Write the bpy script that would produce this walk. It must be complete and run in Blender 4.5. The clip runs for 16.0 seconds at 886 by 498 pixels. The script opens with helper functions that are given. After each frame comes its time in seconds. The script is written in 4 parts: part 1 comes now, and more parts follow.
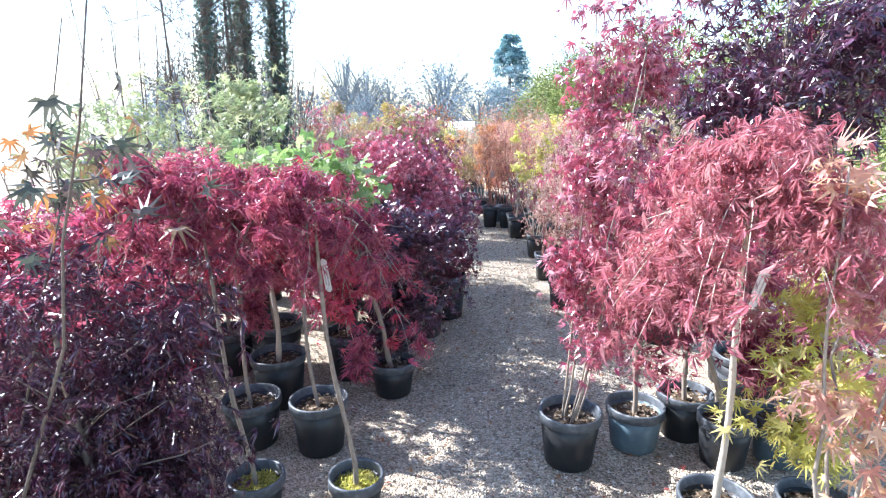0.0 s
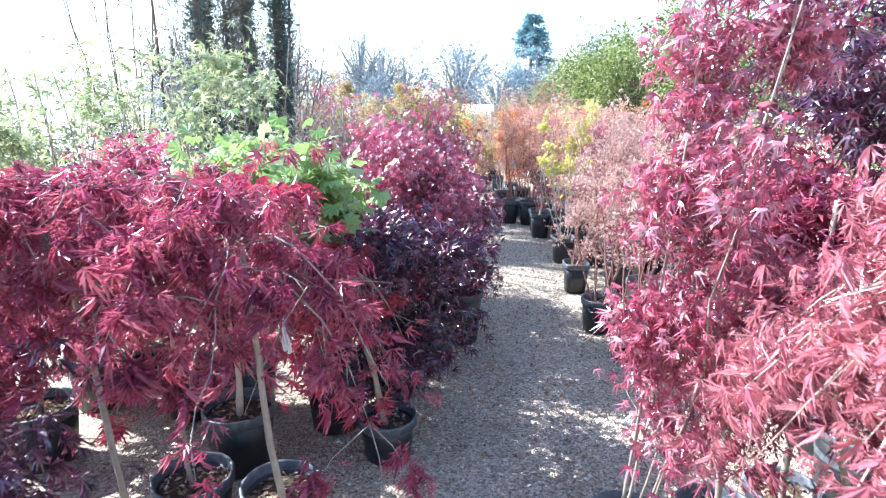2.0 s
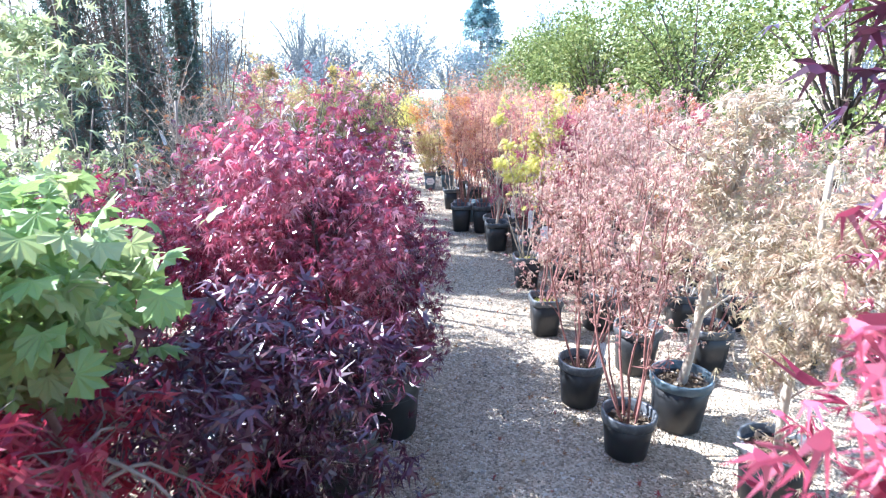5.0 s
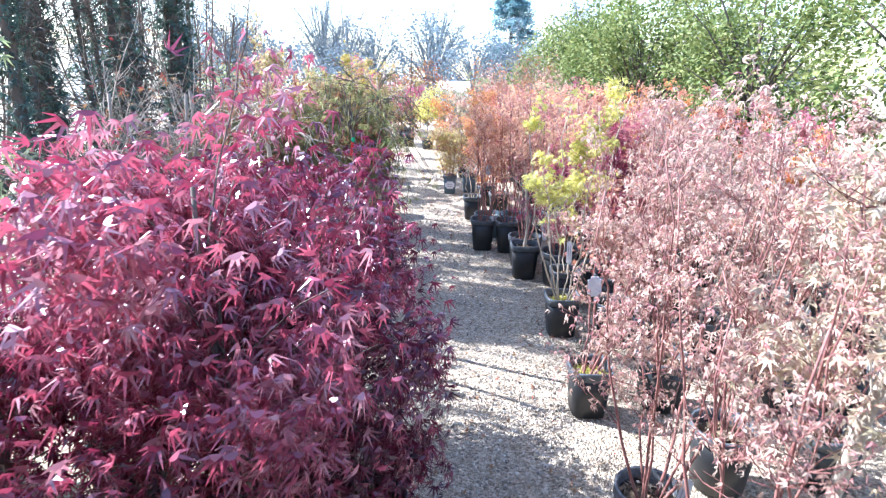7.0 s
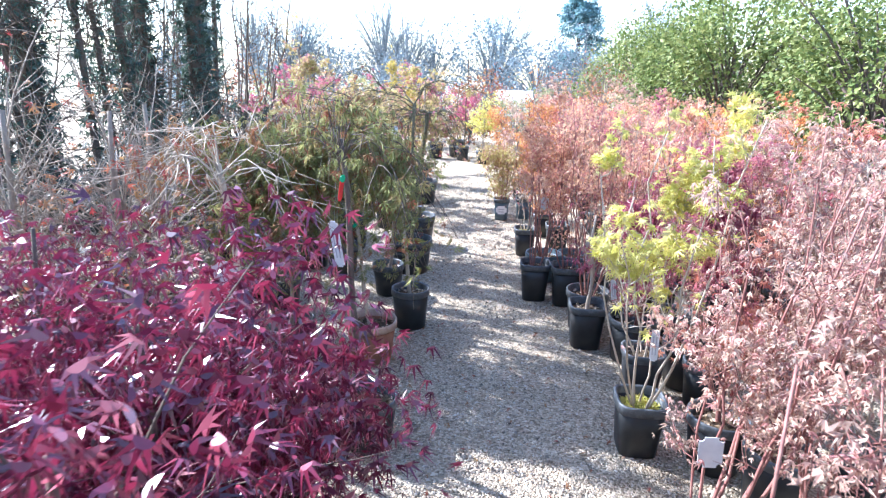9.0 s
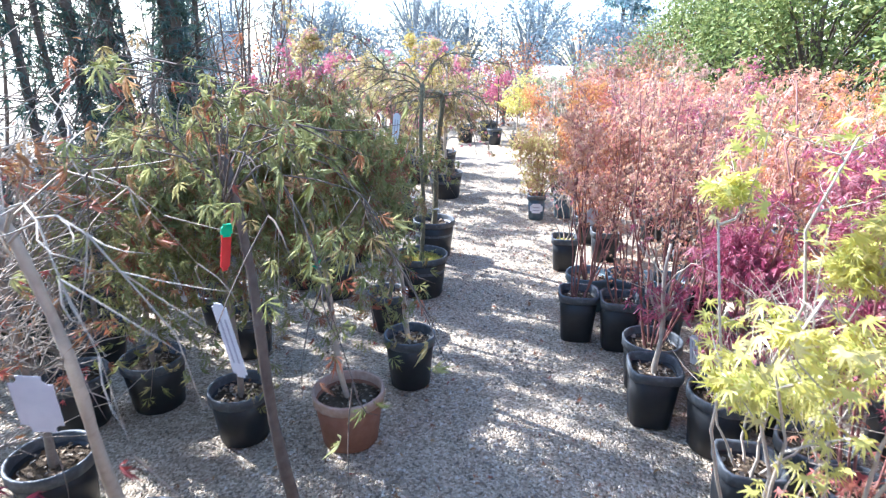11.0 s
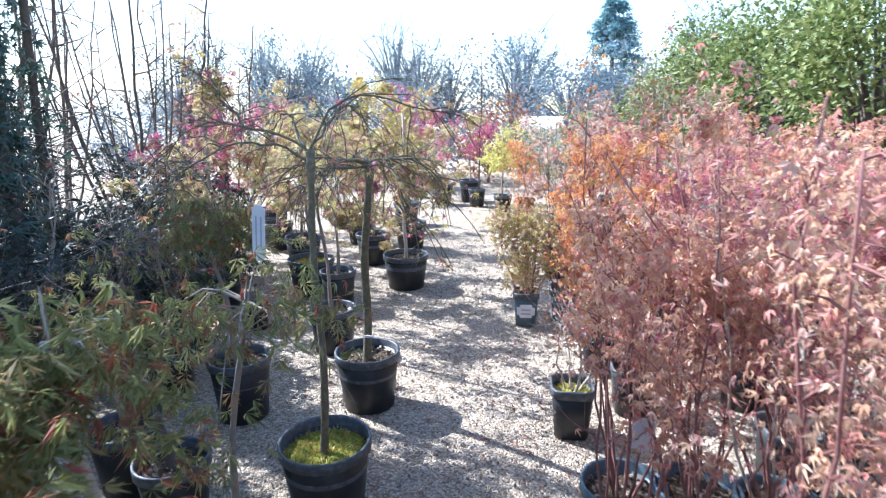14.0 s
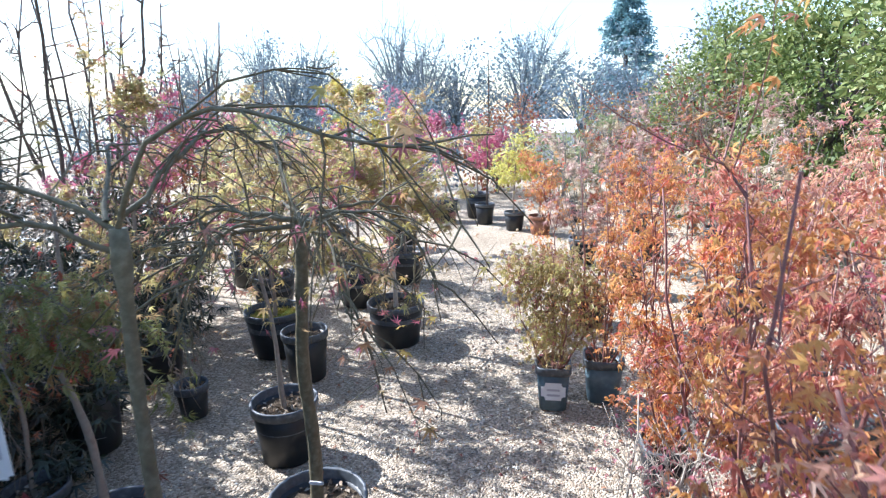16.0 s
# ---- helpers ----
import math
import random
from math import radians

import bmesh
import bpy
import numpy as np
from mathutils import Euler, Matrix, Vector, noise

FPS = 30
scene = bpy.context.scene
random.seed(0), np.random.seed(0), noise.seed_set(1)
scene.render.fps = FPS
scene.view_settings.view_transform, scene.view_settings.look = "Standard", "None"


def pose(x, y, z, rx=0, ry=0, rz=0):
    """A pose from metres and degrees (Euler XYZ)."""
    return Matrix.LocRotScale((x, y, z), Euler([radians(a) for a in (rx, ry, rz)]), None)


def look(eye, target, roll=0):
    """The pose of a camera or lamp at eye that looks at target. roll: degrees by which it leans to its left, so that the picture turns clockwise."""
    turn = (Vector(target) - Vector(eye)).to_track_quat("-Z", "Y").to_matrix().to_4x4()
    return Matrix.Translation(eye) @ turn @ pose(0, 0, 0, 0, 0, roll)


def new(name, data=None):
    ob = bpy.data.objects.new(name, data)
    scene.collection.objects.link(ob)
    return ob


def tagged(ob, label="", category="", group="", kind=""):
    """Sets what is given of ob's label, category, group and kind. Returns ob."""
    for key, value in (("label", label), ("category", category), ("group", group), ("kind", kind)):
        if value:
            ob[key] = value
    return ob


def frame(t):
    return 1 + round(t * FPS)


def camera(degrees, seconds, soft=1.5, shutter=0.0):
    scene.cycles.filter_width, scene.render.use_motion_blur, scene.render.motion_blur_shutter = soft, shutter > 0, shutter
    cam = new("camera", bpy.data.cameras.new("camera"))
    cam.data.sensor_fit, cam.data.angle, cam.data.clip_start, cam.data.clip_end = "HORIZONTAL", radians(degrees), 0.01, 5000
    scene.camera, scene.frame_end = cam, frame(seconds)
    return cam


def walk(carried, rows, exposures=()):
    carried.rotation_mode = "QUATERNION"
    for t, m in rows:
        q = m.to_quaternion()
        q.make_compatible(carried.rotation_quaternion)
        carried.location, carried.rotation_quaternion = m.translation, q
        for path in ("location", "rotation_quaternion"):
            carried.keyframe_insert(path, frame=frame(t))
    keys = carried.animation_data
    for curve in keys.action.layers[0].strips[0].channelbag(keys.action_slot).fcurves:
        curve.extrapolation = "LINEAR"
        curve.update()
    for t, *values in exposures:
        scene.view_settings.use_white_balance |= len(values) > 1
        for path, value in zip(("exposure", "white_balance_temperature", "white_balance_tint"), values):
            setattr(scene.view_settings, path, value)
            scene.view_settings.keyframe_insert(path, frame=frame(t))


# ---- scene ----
cam = camera(76.0, 16.0, soft=1.2, shutter=0.25)
# seconds, eye x, y, z, yaw, pitch, roll
PATH = [
    (0.0, 0.001, 0.000, 1.603, -0.01, -13.24, 0.60),
    (0.5, 0.004, 0.188, 1.594, -0.18, -13.98, 0.83),
    (1.0, -0.020, 0.397, 1.602, 0.57, -14.03, 0.75),
    (1.5, -0.022, 0.587, 1.592, -0.67, -15.59, 0.52),
    (2.0, 0.002, 0.801, 1.606, 1.71, -14.94, -0.43),
    (2.5, 0.018, 1.007, 1.600, 2.12, -15.46, -0.62),
    (3.0, 0.025, 1.212, 1.611, 1.86, -15.30, 0.64),
    (3.5, 0.053, 1.394, 1.607, -0.27, -15.78, 0.02),
    (4.0, 0.098, 1.581, 1.614, -1.69, -16.45, 0.44),
    (4.2, 0.108, 1.660, 1.610, -2.28, -16.72, 0.45),
    (6.3, 0.206, 2.664, 1.608, -3.26, -15.60, -0.23),
    (6.5, 0.216, 2.758, 1.612, -1.47, -15.80, 0.15),
    (7.0, 0.251, 2.989, 1.613, -0.30, -17.19, -0.90),
    (7.5, 0.306, 3.239, 1.621, 3.29, -17.04, -2.33),
    (8.0, 0.332, 3.527, 1.623, 5.45, -15.06, -1.03),
    (8.2, 0.339, 3.634, 1.642, 5.33, -14.96, -0.92),
    (10.3, 0.417, 4.676, 1.583, 8.19, -19.76, -0.41),
    (10.5, 0.406, 4.794, 1.582, 8.06, -19.70, 0.37),
    (11.0, 0.402, 5.078, 1.596, 9.54, -18.64, -0.03),
    (11.5, 0.378, 5.351, 1.569, 8.38, -18.31, 0.90),
    (12.0, 0.360, 5.625, 1.570, 6.85, -20.70, 1.94),
    (12.5, 0.355, 5.905, 1.579, 8.54, -20.07, 1.25),
    (13.0, 0.366, 6.200, 1.596, 9.26, -19.85, -0.81),
    (13.5, 0.404, 6.518, 1.612, 6.01, -15.63, 0.59),
    (14.0, 0.415, 6.834, 1.568, 8.61, -13.75, 0.70),
    (14.5, 0.403, 7.119, 1.572, 12.01, -14.68, -1.01),
    (15.0, 0.365, 7.410, 1.567, 12.51, -13.51, -0.87),
    (15.5, 0.342, 7.695, 1.582, 11.12, -13.18, 2.40),
    (16.0, 0.317, 7.961, 1.606, 9.31, -13.48, 1.64),
]
walk(cam, [(t, pose(x, y, z, 90 + p, r, w)) for t, x, y, z, w, p, r in PATH], exposures=[(0.0, 1.95, 5500, 14), (0.8, 2.05, 5400, 14), (2.5, 2.15, 5350, 14), (4.2, 2.2, 5300, 14), (6.3, 2.1, 5350, 15), (8.2, 2.1, 5350, 15), (10.5, 2.13, 5300, 14), (12.5, 2.15, 5250, 14), (13.2, 2.05, 5200, 14), (14.2, 1.6, 5250, 14), (16.0, 1.46, 5400, 13)])

# ---- light ----
world = bpy.data.worlds.new("sky")
scene.world = world
world.use_nodes = True
wn = world.node_tree.nodes
sky = wn.new("ShaderNodeTexSky")
sky.sky_type = "NISHITA"
sky.sun_disc = False
SUN_EL, SUN_AZ = radians(40.5), math.atan2(-0.94, 0.34)
sky.sun_elevation, sky.sun_rotation = SUN_EL, SUN_AZ
sky.air_density, sky.dust_density = 1.3, 0.6
world.node_tree.links.new(sky.outputs[0], wn["Background"].inputs[0])
wn["Background"].inputs[1].default_value = 0.11
sun = new("sun", bpy.data.lights.new("sun", "SUN"))
sun.data.energy, sun.data.angle, sun.data.color = 5.0, radians(0.5), (1.0, 0.95, 0.87)
sun_dir = Vector((math.sin(SUN_AZ) * math.cos(SUN_EL), math.cos(SUN_AZ) * math.cos(SUN_EL), math.sin(SUN_EL)))
sun.matrix_world = look(sun_dir * 40, (0, 0, 0))


# ---- materials ----
def shader(name, rough=0.8, spec=0.3):
    m = bpy.data.materials.new(name)
    m.use_nodes = True
    nt = m.node_tree
    p = nt.nodes["Principled BSDF"]
    p.inputs["Roughness"].default_value = rough
    p.inputs["Specular IOR Level"].default_value = spec
    return m, nt, p


def ramp(nt, colours, fac):
    r = nt.nodes.new("ShaderNodeValToRGB")
    e = r.color_ramp.elements
    while len(e) < len(colours):
        e.new(0.5)
    for i, c in enumerate(colours):
        e[i].position = i / (len(colours) - 1)
        e[i].color = (*c, 1)
    nt.links.new(fac, r.inputs[0])
    return r.outputs[0]


def noise_fac(nt, scale, detail=4, rough=0.6):
    c = nt.nodes.new("ShaderNodeTexCoord")
    n = nt.nodes.new("ShaderNodeTexNoise")
    n.inputs["Scale"].default_value, n.inputs["Detail"].default_value, n.inputs["Roughness"].default_value = scale, detail, rough
    nt.links.new(c.outputs["Object"], n.inputs["Vector"])
    return n.outputs["Fac"]


def mixed(nt, a, b, fac, mode="MIX"):
    m = nt.nodes.new("ShaderNodeMix")
    m.data_type, m.blend_type = "RGBA", mode
    for sock, v in ((m.inputs[0], fac), (m.inputs[6], a), (m.inputs[7], b)):
        if hasattr(v, "is_output"):
            nt.links.new(v, sock)
        else:
            sock.default_value = v if isinstance(v, float) else (*v, 1)
    return m.outputs[2]


def bump(nt, p, fac, strength, distance):
    b = nt.nodes.new("ShaderNodeBump")
    b.inputs["Strength"].default_value, b.inputs["Distance"].default_value = strength, distance
    nt.links.new(fac, b.inputs["Height"])
    nt.links.new(b.outputs[0], p.inputs["Normal"])


def grainy(name, colours, scale=30, rough=0.8, spec=0.3, big=2.0, relief=0.4, depth=0.004):
    m, nt, p = shader(name, rough, spec)
    fine = ramp(nt, colours, noise_fac(nt, scale))
    soft = ramp(nt, [(0.7, 0.7, 0.7), (1.1, 1.08, 1.05)], noise_fac(nt, big, 3))
    nt.links.new(mixed(nt, fine, soft, 1.0, "MULTIPLY"), p.inputs["Base Color"])
    bump(nt, p, noise_fac(nt, scale * 1.7, 5), relief, depth)
    return m


def leafy(name, colours, trans=0.4, rough=0.42, spec=0.5, coat=0.0):
    """Thin leaf: every leaf has its own tone out of the ramp, with light passing through."""
    m, nt, p = shader(name, rough, spec)
    p.inputs["Coat Weight"].default_value, p.inputs["Coat Roughness"].default_value = coat, 0.28
    g = nt.nodes.new("ShaderNodeNewGeometry")
    tone = ramp(nt, colours, g.outputs["Random Per Island"])
    patch = ramp(nt, [(0.45, 0.40, 0.46), (0.85, 0.84, 0.85), (1.2, 1.17, 1.12)], noise_fac(nt, 4.5, 3))
    col = mixed(nt, tone, patch, 1.0, "MULTIPLY")
    nt.links.new(col, p.inputs["Base Color"])
    t = nt.nodes.new("ShaderNodeBsdfTranslucent")
    nt.links.new(col, t.inputs["Color"])
    mx = nt.nodes.new("ShaderNodeMixShader")
    mx.inputs[0].default_value = trans
    nt.links.new(p.outputs[0], mx.inputs[1])
    nt.links.new(t.outputs[0], mx.inputs[2])
    nt.links.new(mx.outputs[0], nt.nodes["Material Output"].inputs["Surface"])
    return m


LEAF = {
    "red": leafy("leaf_red", [(0.25, 0.04, 0.09), (0.45, 0.08, 0.135), (0.58, 0.17, 0.20), (0.37, 0.06, 0.15)], 0.5, 0.35, 0.6),
    "scarlet": leafy("leaf_scarlet", [(0.34, 0.025, 0.06), (0.58, 0.06, 0.10), (0.42, 0.04, 0.10), (0.62, 0.16, 0.17)], 0.45, 0.35, 0.6),
    "crimson": leafy("leaf_crimson", [(0.11, 0.009, 0.04), (0.34, 0.024, 0.075), (0.56, 0.13, 0.19), (0.18, 0.014, 0.055)], 0.28, 0.26, 1.0, 1.0),
    "plum": leafy("leaf_plum", [(0.06, 0.008, 0.03), (0.16, 0.014, 0.05), (0.32, 0.035, 0.08), (0.09, 0.011, 0.04)], 0.25, 0.3, 0.9, 0.5),
    "ember": leafy("leaf_ember", [(0.62, 0.20, 0.14), (0.76, 0.40, 0.24), (0.46, 0.10, 0.11), (0.80, 0.52, 0.34)], 0.5),
    "gold": leafy("leaf_gold", [(0.58, 0.53, 0.17), (0.46, 0.32, 0.16), (0.62, 0.58, 0.22), (0.46, 0.20, 0.20)], 0.5),
    "purple": leafy("leaf_purple", [(0.035, 0.009, 0.024), (0.085, 0.016, 0.042), (0.06, 0.016, 0.05), (0.13, 0.022, 0.04)], 0.25, 0.32, 0.8, 0.5),
    "rose": leafy("leaf_rose", [(0.50, 0.15, 0.18), (0.64, 0.27, 0.28), (0.54, 0.17, 0.21), (0.70, 0.38, 0.36)], 0.52),
    "pink": leafy("leaf_pink", [(0.28, 0.03, 0.075), (0.55, 0.12, 0.17), (0.24, 0.022, 0.065), (0.68, 0.34, 0.37)], 0.36, 0.3, 1.0, 0.6),
    "peach": leafy("leaf_peach", [(0.60, 0.40, 0.31), (0.68, 0.52, 0.39), (0.52, 0.25, 0.23), (0.68, 0.56, 0.43)], 0.45),
    "coral": leafy("leaf_coral", [(0.80, 0.46, 0.27), (0.84, 0.59, 0.36), (0.62, 0.24, 0.20), (0.80, 0.57, 0.42)], 0.5),
    "orange": leafy("leaf_orange", [(0.78, 0.34, 0.10), (0.82, 0.50, 0.16), (0.64, 0.18, 0.11), (0.80, 0.48, 0.22)], 0.5),
    "yellow": leafy("leaf_yellow", [(0.58, 0.48, 0.09), (0.66, 0.52, 0.14), (0.50, 0.46, 0.10), (0.60, 0.36, 0.10)]),
    "lime": leafy("leaf_lime", [(0.70, 0.65, 0.14), (0.78, 0.72, 0.22), (0.60, 0.60, 0.12), (0.80, 0.70, 0.32)], 0.52),
    "cream": leafy("leaf_cream", [(0.58, 0.49, 0.33), (0.64, 0.55, 0.39), (0.60, 0.44, 0.31), (0.56, 0.51, 0.31)]),
    "green": leafy("leaf_green", [(0.24, 0.38, 0.11), (0.33, 0.47, 0.14), (0.28, 0.41, 0.13), (0.50, 0.55, 0.26)], 0.4),
    "olive": leafy("leaf_olive", [(0.26, 0.28, 0.10), (0.36, 0.37, 0.14), (0.46, 0.45, 0.19), (0.40, 0.13, 0.085)], 0.5, 0.6, 0.25),
    "sage": leafy("leaf_sage", [(0.26, 0.34, 0.15), (0.36, 0.43, 0.20), (0.46, 0.47, 0.24), (0.32, 0.38, 0.20)], 0.45),
    "magenta": leafy("leaf_magenta", [(0.48, 0.10, 0.19), (0.62, 0.20, 0.27), (0.42, 0.08, 0.16), (0.66, 0.33, 0.36)], 0.48),
    "autumn": leafy("leaf_autumn", [(0.52, 0.46, 0.12), (0.46, 0.30, 0.12), (0.46, 0.13, 0.19), (0.56, 0.52, 0.16)], 0.45),
    "bronze": leafy("leaf_bronze", [(0.07, 0.10, 0.07), (0.10, 0.07, 0.07), (0.12, 0.14, 0.08), (0.55, 0.20, 0.05)], 0.35),
    "laurel": leafy("leaf_laurel", [(0.12, 0.175, 0.05), (0.19, 0.25, 0.07), (0.27, 0.32, 0.10), (0.38, 0.41, 0.15)], 0.3, 0.55, 0.3),
    "ivy": leafy("leaf_ivy", [(0.045, 0.08, 0.06), (0.07, 0.12, 0.085), (0.10, 0.15, 0.11), (0.15, 0.20, 0.15)], 0.25, 0.35),
    # needle tones are lightened so the skyline haze is part of the colour
    "needle": leafy("leaf_needle", [(0.16, 0.31, 0.34), (0.21, 0.38, 0.40), (0.26, 0.43, 0.44)], 0.15, 0.6),
    # blue-grey tones put the distance haze into the leaf colour itself
    "haze": leafy("leaf_painted_haze", [(0.20, 0.28, 0.31), (0.26, 0.34, 0.37), (0.30, 0.34, 0.36), (0.24, 0.32, 0.36)], 0.2, 0.8, 0.1),
    "dead": leafy("leaf_dead", [(0.30, 0.14, 0.07), (0.42, 0.24, 0.10), (0.36, 0.06, 0.06), (0.50, 0.34, 0.14)], 0.25, 0.7),
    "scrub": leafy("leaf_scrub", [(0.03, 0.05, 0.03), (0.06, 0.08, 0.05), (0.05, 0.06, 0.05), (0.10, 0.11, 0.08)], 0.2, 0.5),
}
BARK = grainy("bark_grey", [(0.16, 0.12, 0.09), (0.30, 0.25, 0.20), (0.38, 0.34, 0.28)], 45, 0.8, 0.25, 6)
BARK_PALE = grainy("bark_pale", [(0.34, 0.27, 0.20), (0.50, 0.43, 0.34), (0.58, 0.52, 0.42)], 40, 0.7, 0.3, 6)
BARK_DARK = grainy("bark_dark", [(0.07, 0.055, 0.05), (0.14, 0.11, 0.09), (0.20, 0.17, 0.14)], 40, 0.85, 0.2, 5)
BARK_OLIVE = grainy("bark_olive", [(0.07, 0.06, 0.035), (0.16, 0.14, 0.085), (0.34, 0.31, 0.22)], 55, 0.75, 0.3, 7)
# paled to blue-grey: the haze over far wood sits in its colour
BARK_HAZE = grainy("bark_painted_haze", [(0.13, 0.15, 0.17), (0.20, 0.23, 0.25), (0.27, 0.30, 0.32)], 8, 0.9, 0.1, 2)
BARK_RED = grainy("bark_coral", [(0.14, 0.05, 0.055), (0.27, 0.12, 0.10), (0.42, 0.27, 0.21)], 40, 0.6, 0.35, 6)
PLASTIC = grainy("black_pot_plastic", [(0.012, 0.013, 0.014), (0.02, 0.022, 0.024), (0.035, 0.036, 0.038)], 25, 0.42, 0.45, 5, 0.15, 0.001)
PLASTIC_RIM = grainy("worn_pot_rim", [(0.035, 0.04, 0.045), (0.08, 0.09, 0.10), (0.24, 0.26, 0.28)], 40, 0.5, 0.5, 9, 0.3, 0.001)
PLASTIC_BLUE = grainy("blue_grey_pot_plastic", [(0.06, 0.09, 0.11), (0.10, 0.15, 0.18), (0.20, 0.26, 0.29)], 25, 0.45, 0.45, 5, 0.15, 0.001)
TERRA = grainy("terracotta_plastic", [(0.20, 0.09, 0.055), (0.30, 0.14, 0.085), (0.36, 0.20, 0.14)], 25, 0.7, 0.3, 7, 0.3, 0.001)
TERRA_RIM = grainy("dusty_terracotta_rim", [(0.30, 0.18, 0.13), (0.46, 0.33, 0.26), (0.60, 0.50, 0.43)], 45, 0.8, 0.2, 9, 0.3, 0.001)
SOIL = grainy("potting_soil", [(0.035, 0.025, 0.018), (0.10, 0.075, 0.05), (0.24, 0.19, 0.13)], 70, 0.95, 0.1, 8, 0.9, 0.01)
MOSS = grainy("moss", [(0.08, 0.09, 0.015), (0.24, 0.25, 0.04), (0.36, 0.34, 0.07)], 60, 0.95, 0.1, 9, 1.0, 0.012)
WHITE = grainy("white_plastic_tag", [(0.66, 0.67, 0.69), (0.76, 0.77, 0.78), (0.8, 0.8, 0.8)], 60, 0.5, 0.4, 9, 0.05, 0.0005)
INK = grainy("faded_print", [(0.38, 0.38, 0.42), (0.46, 0.46, 0.50), (0.52, 0.52, 0.56)], 60, 0.7, 0.2, 9, 0.0)
TAPE_GREEN = grainy("green_tape", [(0.0, 0.30, 0.14), (0.01, 0.42, 0.20), (0.03, 0.5, 0.26)], 30, 0.4, 0.5, 9, 0.1)
TAPE_RED = grainy("red_tape", [(0.5, 0.02, 0.02), (0.62, 0.03, 0.03), (0.66, 0.06, 0.05)], 30, 0.4, 0.5, 9, 0.1)
CANE = grainy("bamboo_cane", [(0.30, 0.24, 0.13), (0.44, 0.36, 0.21), (0.52, 0.44, 0.28)], 25, 0.6, 0.35, 6)


def gravel_material():
    m, nt, p = shader("gravel", 0.9, 0.2)
    c = nt.nodes.new("ShaderNodeTexCoord")
    v = nt.nodes.new("ShaderNodeTexVoronoi")
    v.inputs["Scale"].default_value = 105
    nt.links.new(c.outputs["Object"], v.inputs["Vector"])
    sep = nt.nodes.new("ShaderNodeSeparateColor")
    nt.links.new(v.outputs["Color"], sep.inputs[0])
    stone = ramp(nt, [(0.24, 0.205, 0.155), (0.42, 0.365, 0.285), (0.56, 0.495, 0.395), (0.72, 0.66, 0.55)], sep.outputs[0])
    dirt = ramp(nt, [(0.62, 0.57, 0.50), (1.0, 0.97, 0.93), (1.18, 1.16, 1.12)], noise_fac(nt, 1.3, 5))
    debris = ramp(nt, [(0.36, 0.30, 0.23), (0.95, 0.91, 0.86), (1.08, 1.07, 1.05)], noise_fac(nt, 22, 4, 0.7))
    col = mixed(nt, mixed(nt, stone, dirt, 1.0, "MULTIPLY"), debris, 1.0, "MULTIPLY")
    nt.links.new(col, p.inputs["Base Color"])
    b = nt.nodes.new("ShaderNodeMath")
    b.operation = "SUBTRACT"
    nt.links.new(noise_fac(nt, 14, 6), b.inputs[0])
    nt.links.new(v.outputs["Distance"], b.inputs[1])
    bump(nt, p, b.outputs[0], 0.9, 0.014)
    return m


GRAVEL = gravel_material()


def pebble_material():
    m, nt, p = shader("pebble", 0.85, 0.25)
    g = nt.nodes.new("ShaderNodeNewGeometry")
    nt.links.new(ramp(nt, [(0.14, 0.12, 0.095), (0.37, 0.32, 0.26), (0.54, 0.48, 0.39), (0.74, 0.68, 0.58)], g.outputs["Random Per Island"]), p.inputs["Base Color"])
    return m


PEBBLE = pebble_material()
CHIP = leafy("bark_chip", [(0.10, 0.07, 0.045), (0.26, 0.19, 0.12), (0.42, 0.33, 0.22), (0.50, 0.44, 0.34)], 0.0, 0.9, 0.1)
STRAW = grainy("dry_grass_field", [(0.40, 0.37, 0.26), (0.52, 0.49, 0.36), (0.62, 0.58, 0.46)], 3, 0.95, 0.1, 0.2, 0.5, 0.05)
HOUSE_WHITE = grainy("white_render", [(0.72, 0.72, 0.70), (0.78, 0.78, 0.76), (0.8, 0.8, 0.79)], 4, 0.8, 0.3, 0.7, 0.1)
SLATE = grainy("roof_slate", [(0.12, 0.12, 0.13), (0.2, 0.2, 0.21), (0.27, 0.27, 0.28)], 6, 0.7, 0.3, 1, 0.2)


# ---- mesh makers ----
def mesh_of(name, verts, faces, material, smooth=False):
    me = bpy.data.meshes.new(name)
    me.from_pydata(np.asarray(verts).tolist() if not isinstance(verts, list) else verts, [], faces)
    me.materials.append(material)
    if smooth:
        me.polygons.foreach_set("use_smooth", [True] * len(me.polygons))
    return me


def part(name, me, parent, label="", at=(0, 0, 0)):
    ob = new(name, me)
    ob.parent = parent
    ob.location = at
    if label:
        tagged(ob, label)
    return ob


def thing(name, x, y, label, category, group="", turn=0.0):
    e = new(name)
    e.empty_display_size = 0.1
    e.location = (x, y, 0)
    e.rotation_euler = (0, 0, turn)
    return tagged(e, label, category, group)


def lobes(angles, lengths, sinus, width, droop):
    """A palmate leaf outline: a centre, the lobe tips and the notches between them."""
    n = len(angles)
    v = [(0, 0, 0)]
    for a, l in zip(angles, lengths):
        a = radians(a)
        v.append((l * math.sin(a), l * math.cos(a), -droop * l * l))
    edge = [angles[0] - width] + [(angles[i] + angles[i + 1]) / 2 for i in range(n - 1)] + [angles[-1] + width]
    for a in edge:
        a = radians(a)
        v.append((sinus * math.sin(a), sinus * math.cos(a), -droop * sinus * sinus + 0.05))
    return np.array(v), [(0, 1 + n + i, 1 + i, 2 + n + i) for i in range(n)]


